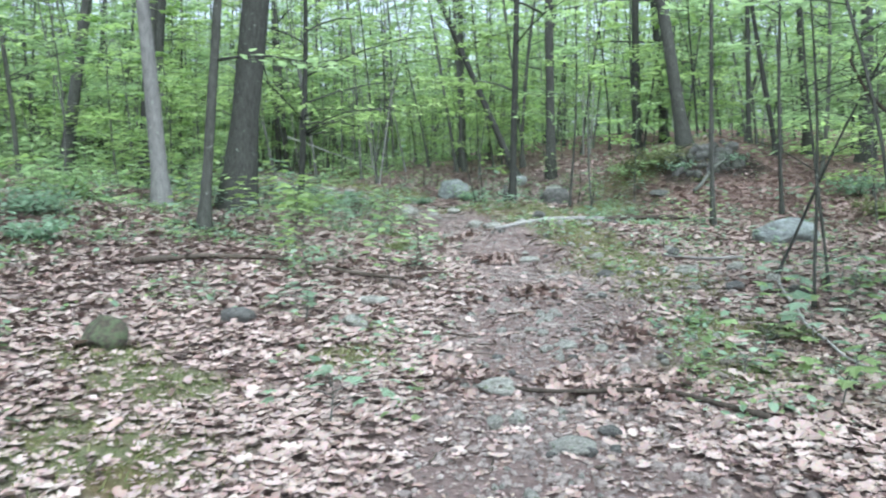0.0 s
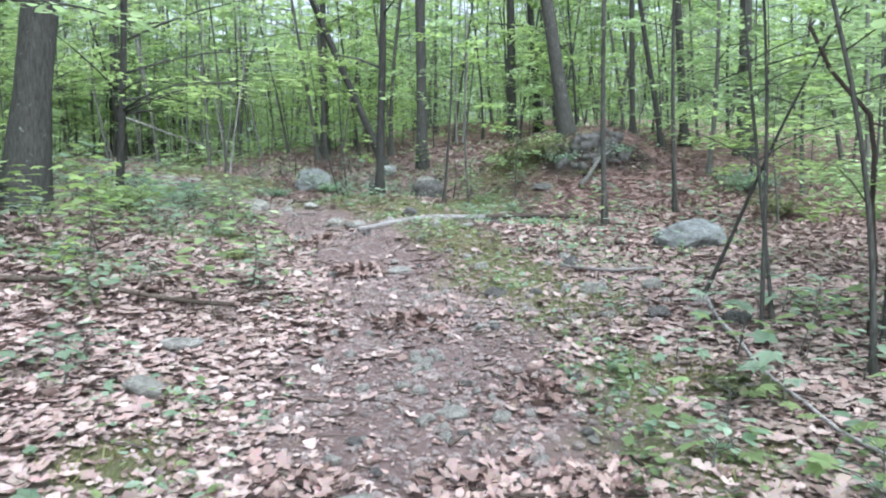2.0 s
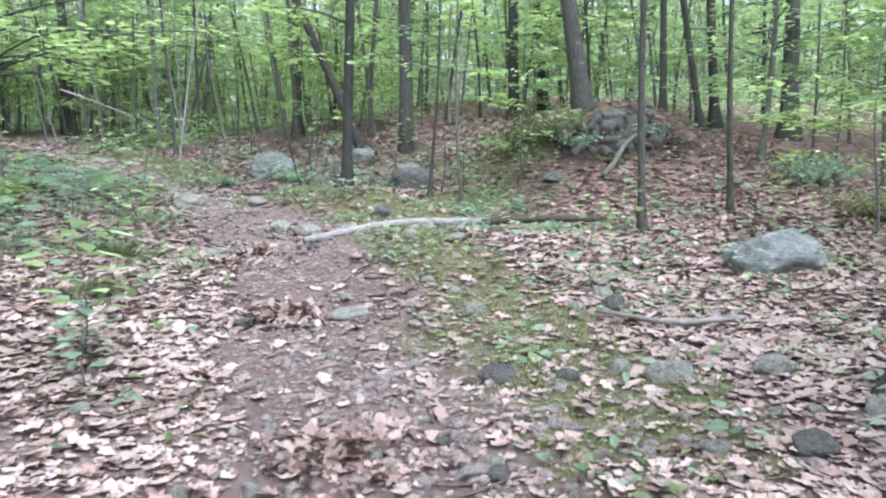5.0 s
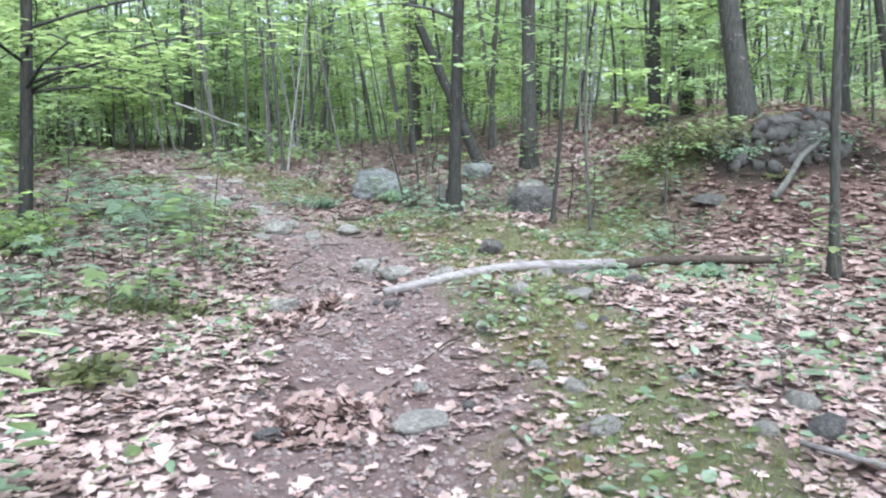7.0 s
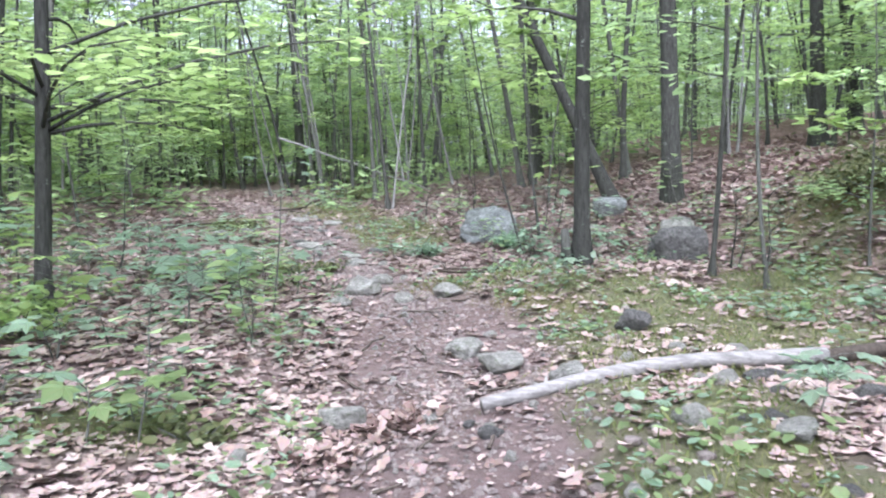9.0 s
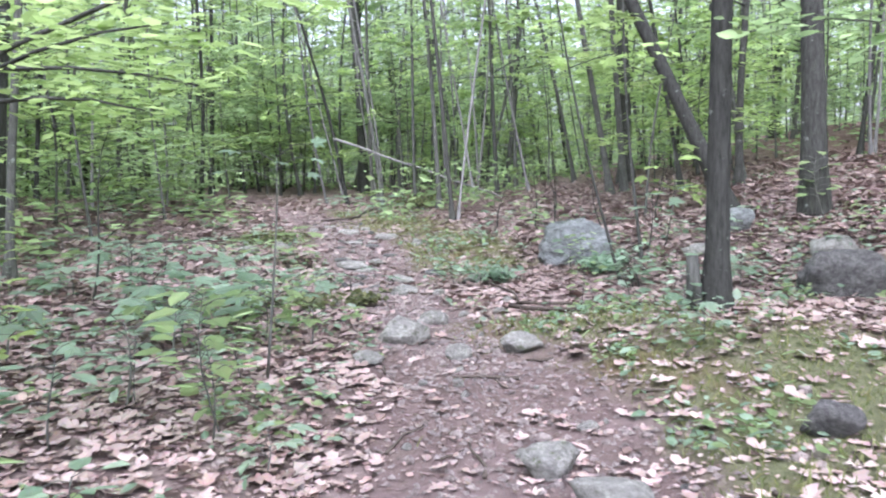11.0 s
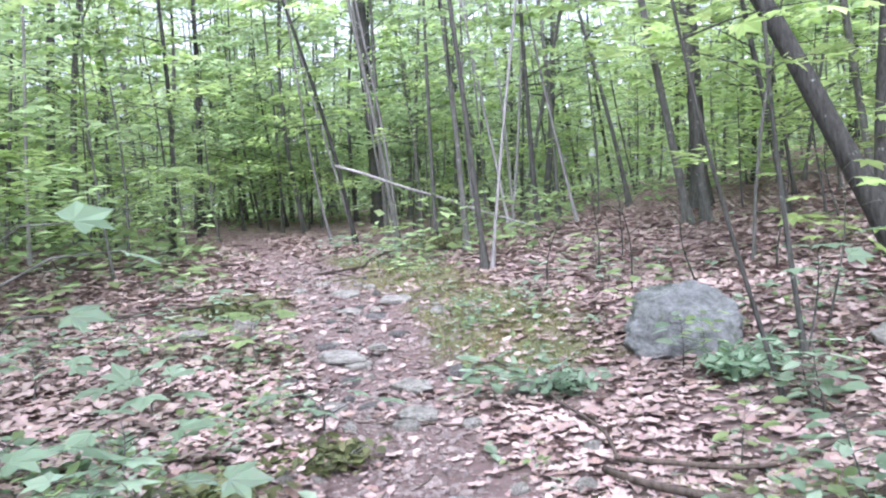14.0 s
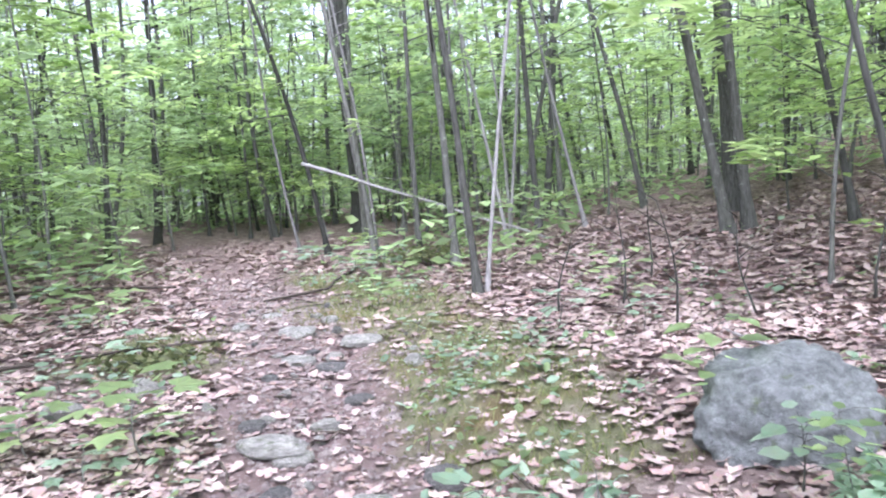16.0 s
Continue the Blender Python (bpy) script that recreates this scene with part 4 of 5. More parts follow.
limb_on_ground("fallen_branch", [(3.3, 8.2), (3.07, 7.35), (2.91, 6.56), (2.76, 5.67), (2.85, 5.1)], 0.014, 0.01, DEADWOOD, "pale thin dead branch among saplings", seed=15, stubs=2)
limb_on_ground("fallen_branch", [(-0.05, 20.6), (0.25, 19.75), (0.5, 19.2)], 0.008, 0.012, DEADWOOD, "thin dead stem lying behind the boulder", seed=16, stubs=2, lift=1)
limb_on_ground("fallen_branch", [(-1.16, 18.9), (-0.65, 18.2), (-0.32, 17.55), (-0.2, 17.2)], 0.007, 0.01, ROTTEN, "thin dark twig reaching out of a green plant", seed=19, stubs=2)
limb_on_ground("fallen_branch", [(-5.2, 19.6), (-4.2, 20.3), (-3.6, 20.6)], 0.016, 0.01, ROTTEN, "dark stick on leaf litter", seed=17, stubs=2)
limb_on_ground("fallen_branch", [(-7.5, 21.5), (-6.2, 22.4), (-5.2, 22.6)], 0.02, 0.012, ROTTEN, "dark branch on leaf litter", seed=18, stubs=2)


# ---- low plants ----
def seedling_shape(seed, height, leaves, size, blank):
    rng = np.random.default_rng(seed)
    s = np.linspace(0, 1, 5)
    line = np.stack([0.1 * height * np.sin(2 * s + seed), 0.1 * height * np.cos(3 * s + seed) - 0.1 * height * math.cos(seed), -0.03 + s * (height + 0.03)], -1)
    stem = [tube(line, 0.004 * (1.3 - s), 4)]
    spots, heads = [], []
    for q in range(leaves):
        u = 0.35 + 0.65 * (q + 1) / leaves
        b = np.array([np.interp(u, s, line[:, c]) for c in range(3)])
        a = q * 2.4 + rng.random()
        ln = size * (0.5 + 0.8 * rng.random())
        e = b + np.array([math.cos(a) * ln, math.sin(a) * ln, ln * 0.25])
        stem.append(tube(np.array([b, (b + e) / 2 + (0, 0, 0.1 * ln), e]), [0.002, 0.0016, 0.0012], 4))
        spots.append(e)
        heads.append(a - math.pi / 2)
    return joined(stem), spread(blank, np.array(spots), size * (0.8 + 0.5 * rng.random(leaves)), rng, 0.25, np.array(heads))


def seedling(seed, height, leaves, size, blank, leaf, label):
    ob = tagged(new("seedling"), label, "plant", "seedlings")
    stem, fol = seedling_shape(seed, height, leaves, size, blank)
    tagged(part("stem", *stem, BARK, ob), kind="stuff")
    part("foliage", *fol, leaf, ob, smooth=False)
    return ob


def build_seedlings():
    rng = np.random.default_rng(31)
    kinds = [seedling(s, h, n, z, b, m, t) for s, h, n, z, b, m, t in (
        (1, 0.22, 8, 0.11, MAPLE, SHADE_GREEN, "low maple seedling with broad green leaves"), (2, 0.35, 12, 0.12, MAPLE, GREEN, "young maple with broad green leaves"),
        (3, 0.16, 9, 0.09, OVAL, SHADE_GREEN, "low green seedling in leaf litter"), (4, 0.45, 18, 0.1, OVAL, GREEN, "leafy green seedling in leaf litter"),
        (5, 0.6, 22, 0.11, MAPLE, LIME, "knee-high young maple with light green leaves"), (6, 0.28, 16, 0.08, OVAL, SHADE_GREEN, "bushy little green plant in leaf litter"))]
    zones = ((-3.4, 12.6, 1.6, 1.8, 53), (-4.8, 9.8, 1.6, 1.5, 30), (-3.1, 15.3, 0.9, 1.2, 9), (-2.6, 16.6, 0.5, 0.8, 4), (-1.2, 13.6, 0.5, 0.8, 9), (-1.3, 14.2, 0.4, 0.5, 5), (-4.2, 19.0, 1.0, 0.8, 11), (3.0, 15.5, 0.8, 1.0, 7), (1.02, 15.85, 0.06, 0.05, 2), (3.6, 6.2, 0.7, 1.4, 26), (-4.5, 17.5, 1.2, 1.5, 11), (4.4, 12.2, 1.0, 0.6, 8), (2.2, 17.5, 0.9, 1.1, 12),
             (-0.2, 8.9, 0.2, 0.2, 2), (0.8, 18.3, 0.6, 0.5, 7), (-5.0, 21.0, 1.2, 1.6, 13), (-4.2, 24.6, 1.2, 0.7, 11), (-7.5, 23.0, 1.2, 1.2, 13), (2.2, 9.4, 0.5, 1.4, 4), (2.5, 11.4, 0.4, 0.6, 2), (0.6, 17.4, 0.3, 0.4, 4), (-1.3, 21.0, 0.5, 0.6, 4), (6.5, 14.5, 1.2, 1.5, 9), (-1.0, 5.0, 0.6, 1.2, 7), (-1.5, 9.5, 0.7, 1.6, 9))
    for cx, cy, sx, sy, n in zones:
        for q in range(n):
            x, y = cx + sx * rng.normal(), cy + sy * rng.normal()
            if abs(x - float(trail_mid(y))) < float(trail_half(y)) + 0.35 or y < 1.5:
                continue
            low = cy > 15 and cx < -1.5
            c = copy_thing(kinds[(0, 0, 2, 1)[rng.integers(4)] if low else (0, 2, 5, 3)[rng.integers(4)] if cx > -1.6 else rng.integers(6)], Matrix.Translation((x, y, float(ground_at(x, y)))) @ Matrix.Rotation(rng.random() * 6.28, 4, "Z"))
            s = 0.7 + 0.7 * rng.random()
            c.scale = (s * 1.25, s * 1.25, s * 0.8) if low else (s, s, s)
    for ob in kinds:
        for o in list(ob.children_recursive) + [ob]:
            bpy.data.objects.remove(o)


build_seedlings()


def shrub(x, y, wide, high, n, leaf, label, seed):
    """A low dense bush: a fan of stems and many small leaves."""
    rng = np.random.default_rng(seed)
    ob = tagged(new("shrub"), label, "shrub", "low shrubs")
    ob.location = (x, y, float(ground_at(x, y)))
    spots = []
    for q in range(9):
        a, ln = q * 0.7 + rng.random(), 0.6 + 0.4 * rng.random()
        e = np.array([math.cos(a) * wide * 0.5 * ln, math.sin(a) * wide * 0.5 * ln, high * ln])
        s = np.linspace(0, 1, 5)[:, None]
        path = e * s * (1, 1, 0) + np.array([0, 0, 1]) * e[2] * s ** 0.7 - (0, 0, 0.05)
        part("stem", *tube(path, 0.008 * (1.2 - s[:, 0]), 4), BARK, ob)
        u = 0.3 + 0.7 * rng.random(n // 9)
        spots.append(np.stack([np.interp(u, s[:, 0], path[:, c]) for c in range(3)], -1) + rng.normal(size=(n // 9, 3)) * (0.16 * wide, 0.16 * wide, 0.1 * high))
    spots = np.concatenate(spots)
    spots[:, 2] = np.maximum(spots[:, 2], 0.02)
    part("foliage", *spread(OVAL, spots, 0.05 + 0.04 * rng.random(len(spots)), rng, 0.6), leaf, ob, smooth=False)


shrub(4.35, 17.05, 1.3, 0.5, 900, OLIVE, "olive-green bush on the shoulder of the mound", 1)
shrub(3.95, 17.5, 1.0, 0.3, 500, OLIVE, "low olive-green bush on the mound", 2)
shrub(4.6, 16.6, 0.6, 0.25, 140, SHADE_GREEN, "green plant among the heaped stones", 3)
shrub(5.8, 16.6, 0.5, 0.2, 90, SHADE_GREEN, "green plant among the heaped stones", 14)
shrub(4.95, 16.0, 0.4, 0.14, 80, OLIVE, "olive-green plant below the heaped stones", 15)
shrub(2.45, 13.15, 0.35, 0.14, 120, SHADE_GREEN, "small green plant growing against the log", 16)
shrub(3.3, 13.35, 0.3, 0.16, 110, SHADE_GREEN, "small green plant growing against the log", 17)
shrub(7.6, 15.2, 1.2, 0.45, 600, SHADE_GREEN, "green bush at the foot of the mound", 4)
shrub(7.0, 13.2, 1.0, 0.35, 500, OLIVE, "olive-green bush in the leaf litter", 5)
shrub(-3.0, 24.3, 0.9, 0.3, 400, OLIVE, "low green bush beside the trail bend", 6)
shrub(0.42, 18.35, 0.45, 0.22, 260, SHADE_GREEN, "green plant growing round the boulder", 7)
shrub(-0.95, 12.4, 0.4, 0.12, 200, OLIVE, "dark mossy tuft in leaf litter", 9)
shrub(-0.75, 10.9, 0.5, 0.14, 220, OLIVE, "dark mossy tuft beside the trail", 10)
shrub(-3.9, 20.25, 0.9, 0.14, 420, OLIVE, "mossy green tuft beside the trail", 11)
shrub(-1.55, 17.0, 0.5, 0.14, 240, OLIVE, "mossy green tuft at the trail edge", 12)
shrub(-1.7, 19.7 - 3.4, 0.5, 0.16, 240, OLIVE, "mossy green tuft among seedlings", 13)


def dark_plant():
    ob = tagged(new("leafy_plant"), "dark green drooping leafy plant at the trail edge", "plant")
    ob.location = (-1.0, 18.15, float(ground_at(-1.0, 18.15)))
    stem, fol = seedling_shape(77, 0.22, 26, 0.11, OVAL)
    part("stem", *stem, BARK, ob)
    part("foliage", *fol, SHADE_GREEN, ob, smooth=False)


dark_plant()


# ---- uncountable cover: litter, grass, far undergrowth ----
def build_litter():
    rng = np.random.default_rng(41)
    for name, blank, n, mat, size, label, bare in (("oak_leaf_litter", OAK, 66000, DEAD, 0.1, "pale pinkish dead oak leaves covering the ground", 0.94),
                                                   ("beech_leaf_litter", OVAL, 11000, DEAD, 0.052, "tan dead leaves covering the ground", 0.85),
                                                   ("leaf_scraps", KITE, 62000, DEAD, 0.034, "small scraps of dead leaf on dirt and litter", 0.3),
                                                   ("brown_leaf_scraps", KITE, 46000, BROWN, 0.036, "brown scraps of dead leaf on dirt and litter", 0.15),
                                                   ("brown_leaf_litter", OAK, 15000, BROWN, 0.085, "dark brown dead leaves between the pale ones", 0.8),
                                                   ("rusty_leaf_litter", OAK, 46000, RUSTY, 0.092, "rusty brown dead oak leaves covering the ground", 0.9)):
        y = 1.0 + 28 * rng.random(n * 4)
        across = rng.random(n * 4) - 0.5
        x = trail_mid(np.clip(y, 0, 23)) * 0.5 + across * (9 + 0.66 * y)
        x = x + np.clip(y - 10, 0, 8) * 0.1
        fade = np.clip((0.5 - np.abs(across)) / 0.14, 0, 1) * np.clip((29 - y) / 4, 0, 1) * np.clip((y - 1) / 1.5, 0, 1)
        worn = bare * (1 - 0.28 * np.clip((y - 17) / 3, 0, 1)) * (0.85 + 0.25 * wave(x, y, 0.5, 33))
        keep = rng.random(n * 4) > worn * trail_mask(x, y) + (0.1 if size < 0.04 else 0.85) * moss_mask(x, y) + 0.6 * humus_shade_mask(x, y)
        keep &= rng.random(n * 4) < fade
        clump = np.clip(2.2 * wave(x, y, 0.34, 31) - 0.55, 0, 1)
        if size > 0.04 and mat is DEAD:
            keep &= rng.random(n * 4) < 0.4 + 0.6 * clump
        elif mat is BROWN and size > 0.05:
            keep &= rng.random(n * 4) < 1.05 - clump
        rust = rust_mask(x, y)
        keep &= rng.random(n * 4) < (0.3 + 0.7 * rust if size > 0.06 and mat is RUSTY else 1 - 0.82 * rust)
        x, y = x[keep][:n], y[keep][:n]
        pos = np.stack([x, y, ground_at(x, y) + 0.003 + 0.012 * rng.random(len(x))], -1)
        v = spread(blank, pos, size * (0.6 + 0.8 * rng.random(len(x))), rng, 0.19, None, 0.32)
        tagged(part(name, *v, mat, smooth=False), label, "leaf litter", kind="stuff")


def leaf_heaps():
    rng = np.random.default_rng(47)
    spots = []
    for cx, cy, r, n in ((0.55, 10.6, 0.28, 240), (0.25, 12.6, 0.2, 160), (0.9, 8.2, 0.3, 200), (1.3, 5.3, 0.45, 260), (0.9, 5.5, 0.3, 160), (0.1, 5.4, 0.25, 110), (1.5, 6.6, 0.3, 140), (0.0, 12.1, 0.2, 90)):
        p = rng.normal(size=(n, 2)) * r * 0.6 + (cx, cy)
        z = ground_at(p[:, 0], p[:, 1]) + (0.01 + 0.045 * rng.random(n)) * np.exp(-((p - (cx, cy)) ** 2).sum(1) / (r * r))
        spots.append(np.column_stack([p, z]))
    spots = np.concatenate(spots)
    tagged(part("leaf_heap", *spread(OAK, spots, 0.07 + 0.05 * rng.random(len(spots)), rng, 0.5, None, 0.7), BROWN, smooth=False), "curled brown leaves heaped in the trail", "leaf litter", kind="stuff")


def build_gravel():
    rng = np.random.default_rng(42)
    n = 26000
    y = 2.5 + 21 * rng.random(n)
    x = trail_mid(y) + rng.normal(size=n) * trail_half(y) * 0.75
    chip = (np.array([[0.5, 0, 0.1], [0.1, 0.45, 0.05], [-0.5, 0.1, 0.1], [-0.1, -0.45, 0.08], [0.05, 0.05, 0.42], [0, 0, -0.3]]),
            np.array([[0, 1, 4, 4], [1, 2, 4, 4], [2, 3, 4, 4], [3, 0, 4, 4]])[:, :3])
    pos = np.stack([x, y, ground_at(x, y)], -1)
    tagged(part("gravel", *spread(chip, pos, 0.01 + 0.05 * rng.random(n) ** 3.2, rng, 0.3), GRIT, smooth=False), "small grey gravel on the dirt trail", "gravel", kind="stuff")


def build_rubble():
    """Fist-sized and smaller stones, too many to count, in the dirt and the thin moss."""
    rng = np.random.default_rng(57)
    bm = bmesh.new()
    bmesh.ops.create_icosphere(bm, subdivisions=1, radius=0.5)
    ball = np.array([p.co for p in bm.verts])
    faces = np.array([[v.index for v in f.verts] for f in bm.faces])
    bm.free()
    out = []
    n = 2400
    y = np.concatenate([3.5 + 5.5 * rng.random(n // 2), 3.5 + 19 * rng.random(n - n // 2)])
    x = trail_mid(y) + rng.normal(size=n) * trail_half(y) * 0.75 + np.where(rng.random(n) < 0.3, 0.9, 0.1) * (y < 14)
    w = 0.022 + 0.07 * rng.random(n) ** 2.2
    z = ground_at(x, y)
    for q in range(n):
        blank = ball * (1, 0.6 + 0.4 * rng.random(), 0.45 + 0.3 * rng.random()) * (0.85 + 0.3 * rng.random((len(ball), 1)))
        a = rng.random() * 6.28
        turned = np.stack([blank[:, 0] * math.cos(a) - blank[:, 1] * math.sin(a), blank[:, 0] * math.sin(a) + blank[:, 1] * math.cos(a), blank[:, 2]], -1)
        out.append((turned * w[q] + (x[q], y[q], z[q] + 0.12 * w[q]), faces))
    tagged(part("rubble", *joined(out), GRIT, smooth=False), "small rough grey stones scattered over dirt and moss", "rubble", kind="stuff")


def build_grass():
    rng = np.random.default_rng(43)
    n = 400000
    x, y = -6 + 12 * rng.random(n), 3 + 22 * rng.random(n)
    keep = rng.random(n) < 0.8 * moss_mask(x, y)
    x, y = x[keep][:70000], y[keep][:70000]
    blade = (np.array([[-0.05, 0, 0], [0.05, 0, 0], [0.035, 0.3, 0.6], [-0.035, 0.3, 0.6], [0.0, 0.75, 0.9], [0.0, 0.76, 0.9]]), np.array([[0, 1, 2, 3], [3, 2, 4, 5]]))
    pos = np.stack([x, y, ground_at(x, y) - 0.003], -1)
    tagged(part("grass", *spread(blade, pos, 0.022 + 0.05 * rng.random(len(x)) ** 1.6, rng, 0.55), GRASS, smooth=False), "short yellow-green grass and moss beside the trail", "grass", kind="stuff")


def build_herbs():
    """Small green plants too many to count, in patches over the litter."""
    rng = np.random.default_rng(53)
    n = 300000
    y = 2 + 22 * rng.random(n)
    x = -7 + 15 * rng.random(n)
    side = x - trail_mid(y)
    want = 0.17 + 0.5 * bump(x, y, -3.4, 12.5, 2.2) + 0.35 * bump(x, y, -4.6, 9.8, 1.6) + 0.35 * bump(x, y, -2.6, 15.6, 1.3) + 0.5 * bump(x, y, 3.4, 6.0, 1.3) + 0.2 * bump(x, y, 2.3, 9.5, 1.4) + 0.35 * bump(x, y, 1.7, 16.8, 1.0) + 0.35 * bump(x, y, -5.5, 8.5, 1.8)
    want = want + 0.3 * bump(x, y, -3.2, 17.2, 1.7) + 0.4 * bump(x, y, -4.4, 14.2, 1.8) + 0.3 * bump(x, y, -1.4, 5.2, 1.3) + 0.3 * bump(x, y, 4.6, 11.9, 0.8) + 0.3 * bump(x, y, 0.8, 18.2, 0.7) + 0.3 * bump(x, y, -1.6, 21.2, 1.0) + 0.3 * bump(x, y, -4.8, 20.5, 1.2) + 0.3 * moss_mask(x, y) + 0.15 * bump(x, y, -1.9, 12.8, 1.3) + 0.45 * bump(x, y, 2.7, 15.0, 1.2) + 0.35 * bump(x, y, -1.4, 15.3, 0.9) + 0.55 * bump(x, y, 2.3, 5.9, 1.0) + 0.45 * bump(x, y, -1.3, 4.6, 1.2) + 0.4 * bump(x, y, -4.2, 8.4, 1.2) + 0.3 * bump(x, y, -2.2, 9.4, 1.3) + 0.3 * bump(x, y, -0.6, 18.6, 0.7)
    patch = np.clip(wave(x, y, 0.7, 21) * 1.6 - 0.55, 0, 1) * np.clip(wave(x, y, 0.2, 22) * 2 - 0.5, 0, 1)
    keep = (rng.random(n) < want * patch * 1.2) & (np.abs(side) > trail_half(y) * 0.95)
    x, y = x[keep], y[keep]
    for name, pick, leaf in (("low_herbs", slice(0, None, 2), SHADE_GREEN), ("ground_cover", slice(1, None, 2), GREEN)):
        pos = np.stack([x[pick], y[pick], ground_at(x[pick], y[pick]) + 0.015 + 0.09 * rng.random(len(x[pick])) ** 1.5], -1)
        tagged(part(name, *spread(OVAL, pos, 0.028 + 0.06 * rng.random(len(pos)) ** 1.5, rng, 0.4), leaf, smooth=False), "small green plants scattered through the leaf litter", "ground cover", kind="stuff")


def build_undergrowth():
    rng = np.random.default_rng(45)
    n = 70000
    d, a = 9 + 50 * rng.random(n) ** 1.15, math.pi / 2 + (rng.random(n) - 0.5) * 2.4
    x, y = d * np.cos(a), 8 + d * np.sin(a)
    keep = (wave(x, y, 3.5, 12) > 0.3) & (np.abs(x - trail_mid(y)) > 1.3) & ~((x > 1.5) & (x < 8) & (y < 24)) & ~((np.abs(x) < 3) & (y < 23)) & ((y > 21.5) | (np.abs(x) > 5)) & ~((x > -1.5) & (x < 8) & (y < 28))
    x, y = x[keep], y[keep]
    pos = np.stack([x, y, ground_at(x, y) + 0.06 + 0.7 * rng.random(len(x)) ** 2], -1)
    tagged(part("undergrowth", *spread(KITE, pos, 0.12 + 0.14 * rng.random(len(x)), rng, 0.35), GREEN, smooth=False), "low green undergrowth deeper in the wood", "undergrowth", kind="stuff")


def build_twigs():
    rng = np.random.default_rng(51)
    out = []
    for q in range(260):
        y = 2.5 + 22 * rng.random()
        x = float(trail_mid(y)) + rng.normal() * 1.8
        a, ln = rng.random() * 6.28, 0.12 + 0.4 * rng.random() ** 1.5
        s = np.linspace(-0.5, 0.5, 5)
        px, py = x + math.cos(a) * ln * s + 0.04 * ln * rng.normal(size=5), y + math.sin(a) * ln * s + 0.04 * ln * rng.normal(size=5)
        out.append(tube(np.stack([px, py, ground_at(px, py) + 0.014], -1), (0.003 + 0.004 * rng.random()) * (1.2 - s), 5))
    tagged(part("twigs", *joined(out), ROTTEN), "small dark twigs strewn over the forest floor", "twigs", kind="stuff")


def bare_stem(x, y, h, lean, seed):
    rng = np.random.default_rng(seed)
    ob = tagged(new("bare_stem"), "thin dark leafless sapling stem in leaf litter", "sapling", "bare stems")
    ob.location = (x, y, float(ground_at(x, y)))
    s = np.linspace(0, 1, 6)
    line = np.stack([lean * h * s + 0.03 * np.sin(5 * s + seed), 0.02 * np.sin(4 * s), -0.05 + (h + 0.05) * s], -1)
    part("stem", *tube(line, 0.009 * (1.25 - s), 6), DARK_BARK, ob)
    for q in range(4):
        k, a, ln = 2 + q % 4, rng.random() * 6.28, 0.12 + 0.25 * rng.random()
        e = np.linspace(0, 1, 4)[:, None]
        part("twig", *tube(line[k] + e * ln * np.array([math.cos(a), 0.4 * math.sin(a), 0.7]), 0.004 * (1.2 - e[:, 0]), 4), DARK_BARK, ob)


for q, (bx, by, bh, bl) in enumerate(((-0.3, 20.74, 0.85, -0.1), (-0.73, 21.88, 0.9, 0.03), (-0.55, 22.6, 0.8, 0.1), (0.2, 21.4, 0.7, -0.15), (-1.2, 21.6, 0.6, 0.2), (0.9, 21.0, 0.9, 0.1), (2.6, 16.4, 0.8, 0.0), (2.75, 15.9, 0.7, 0.1), (-3.2, 15.85, 1.1, 0.2), (1.6, 22.4, 0.9, -0.1))):
    bare_stem(bx, by, bh, bl, 200 + q)


def crooked_sapling(x, y):
    """A dead sapling that bends over and ends in a hook."""
    ob = tagged(new("dead_sapling"), "dark dead sapling bent over to a hooked tip", "sapling")
    ob.location = (x, y, float(ground_at(x, y)))
    line = np.array([[0, 0, -0.1], [0.02, 0, 0.5], [-0.02, 0.02, 0.95], [-0.02, 0.03, 1.3], [-0.08, 0.02, 1.56], [-0.25, 0.0, 1.7], [-0.42, -0.02, 1.85], [-0.52, -0.02, 2.02], [-0.57, 0.0, 2.13], [-0.53, 0.02, 2.17]])
    part("stem", *tube(line, [0.02, 0.018, 0.016, 0.016, 0.017, 0.016, 0.015, 0.013, 0.012, 0.007], 8, 0.15, 3), ROTTEN, ob)
    part("branch", *tube(np.array([[-0.05, 0.02, 1.5], [0.15, 0.05, 1.46], [0.4, 0.1, 1.5]]), [0.008, 0.006, 0.003], 5), ROTTEN, ob)
    part("branch", *tube(np.array([[-0.02, 0.02, 0.9], [-0.2, 0.0, 1.1], [-0.32, 0.0, 1.2]]), [0.008, 0.006, 0.003], 5), ROTTEN, ob)


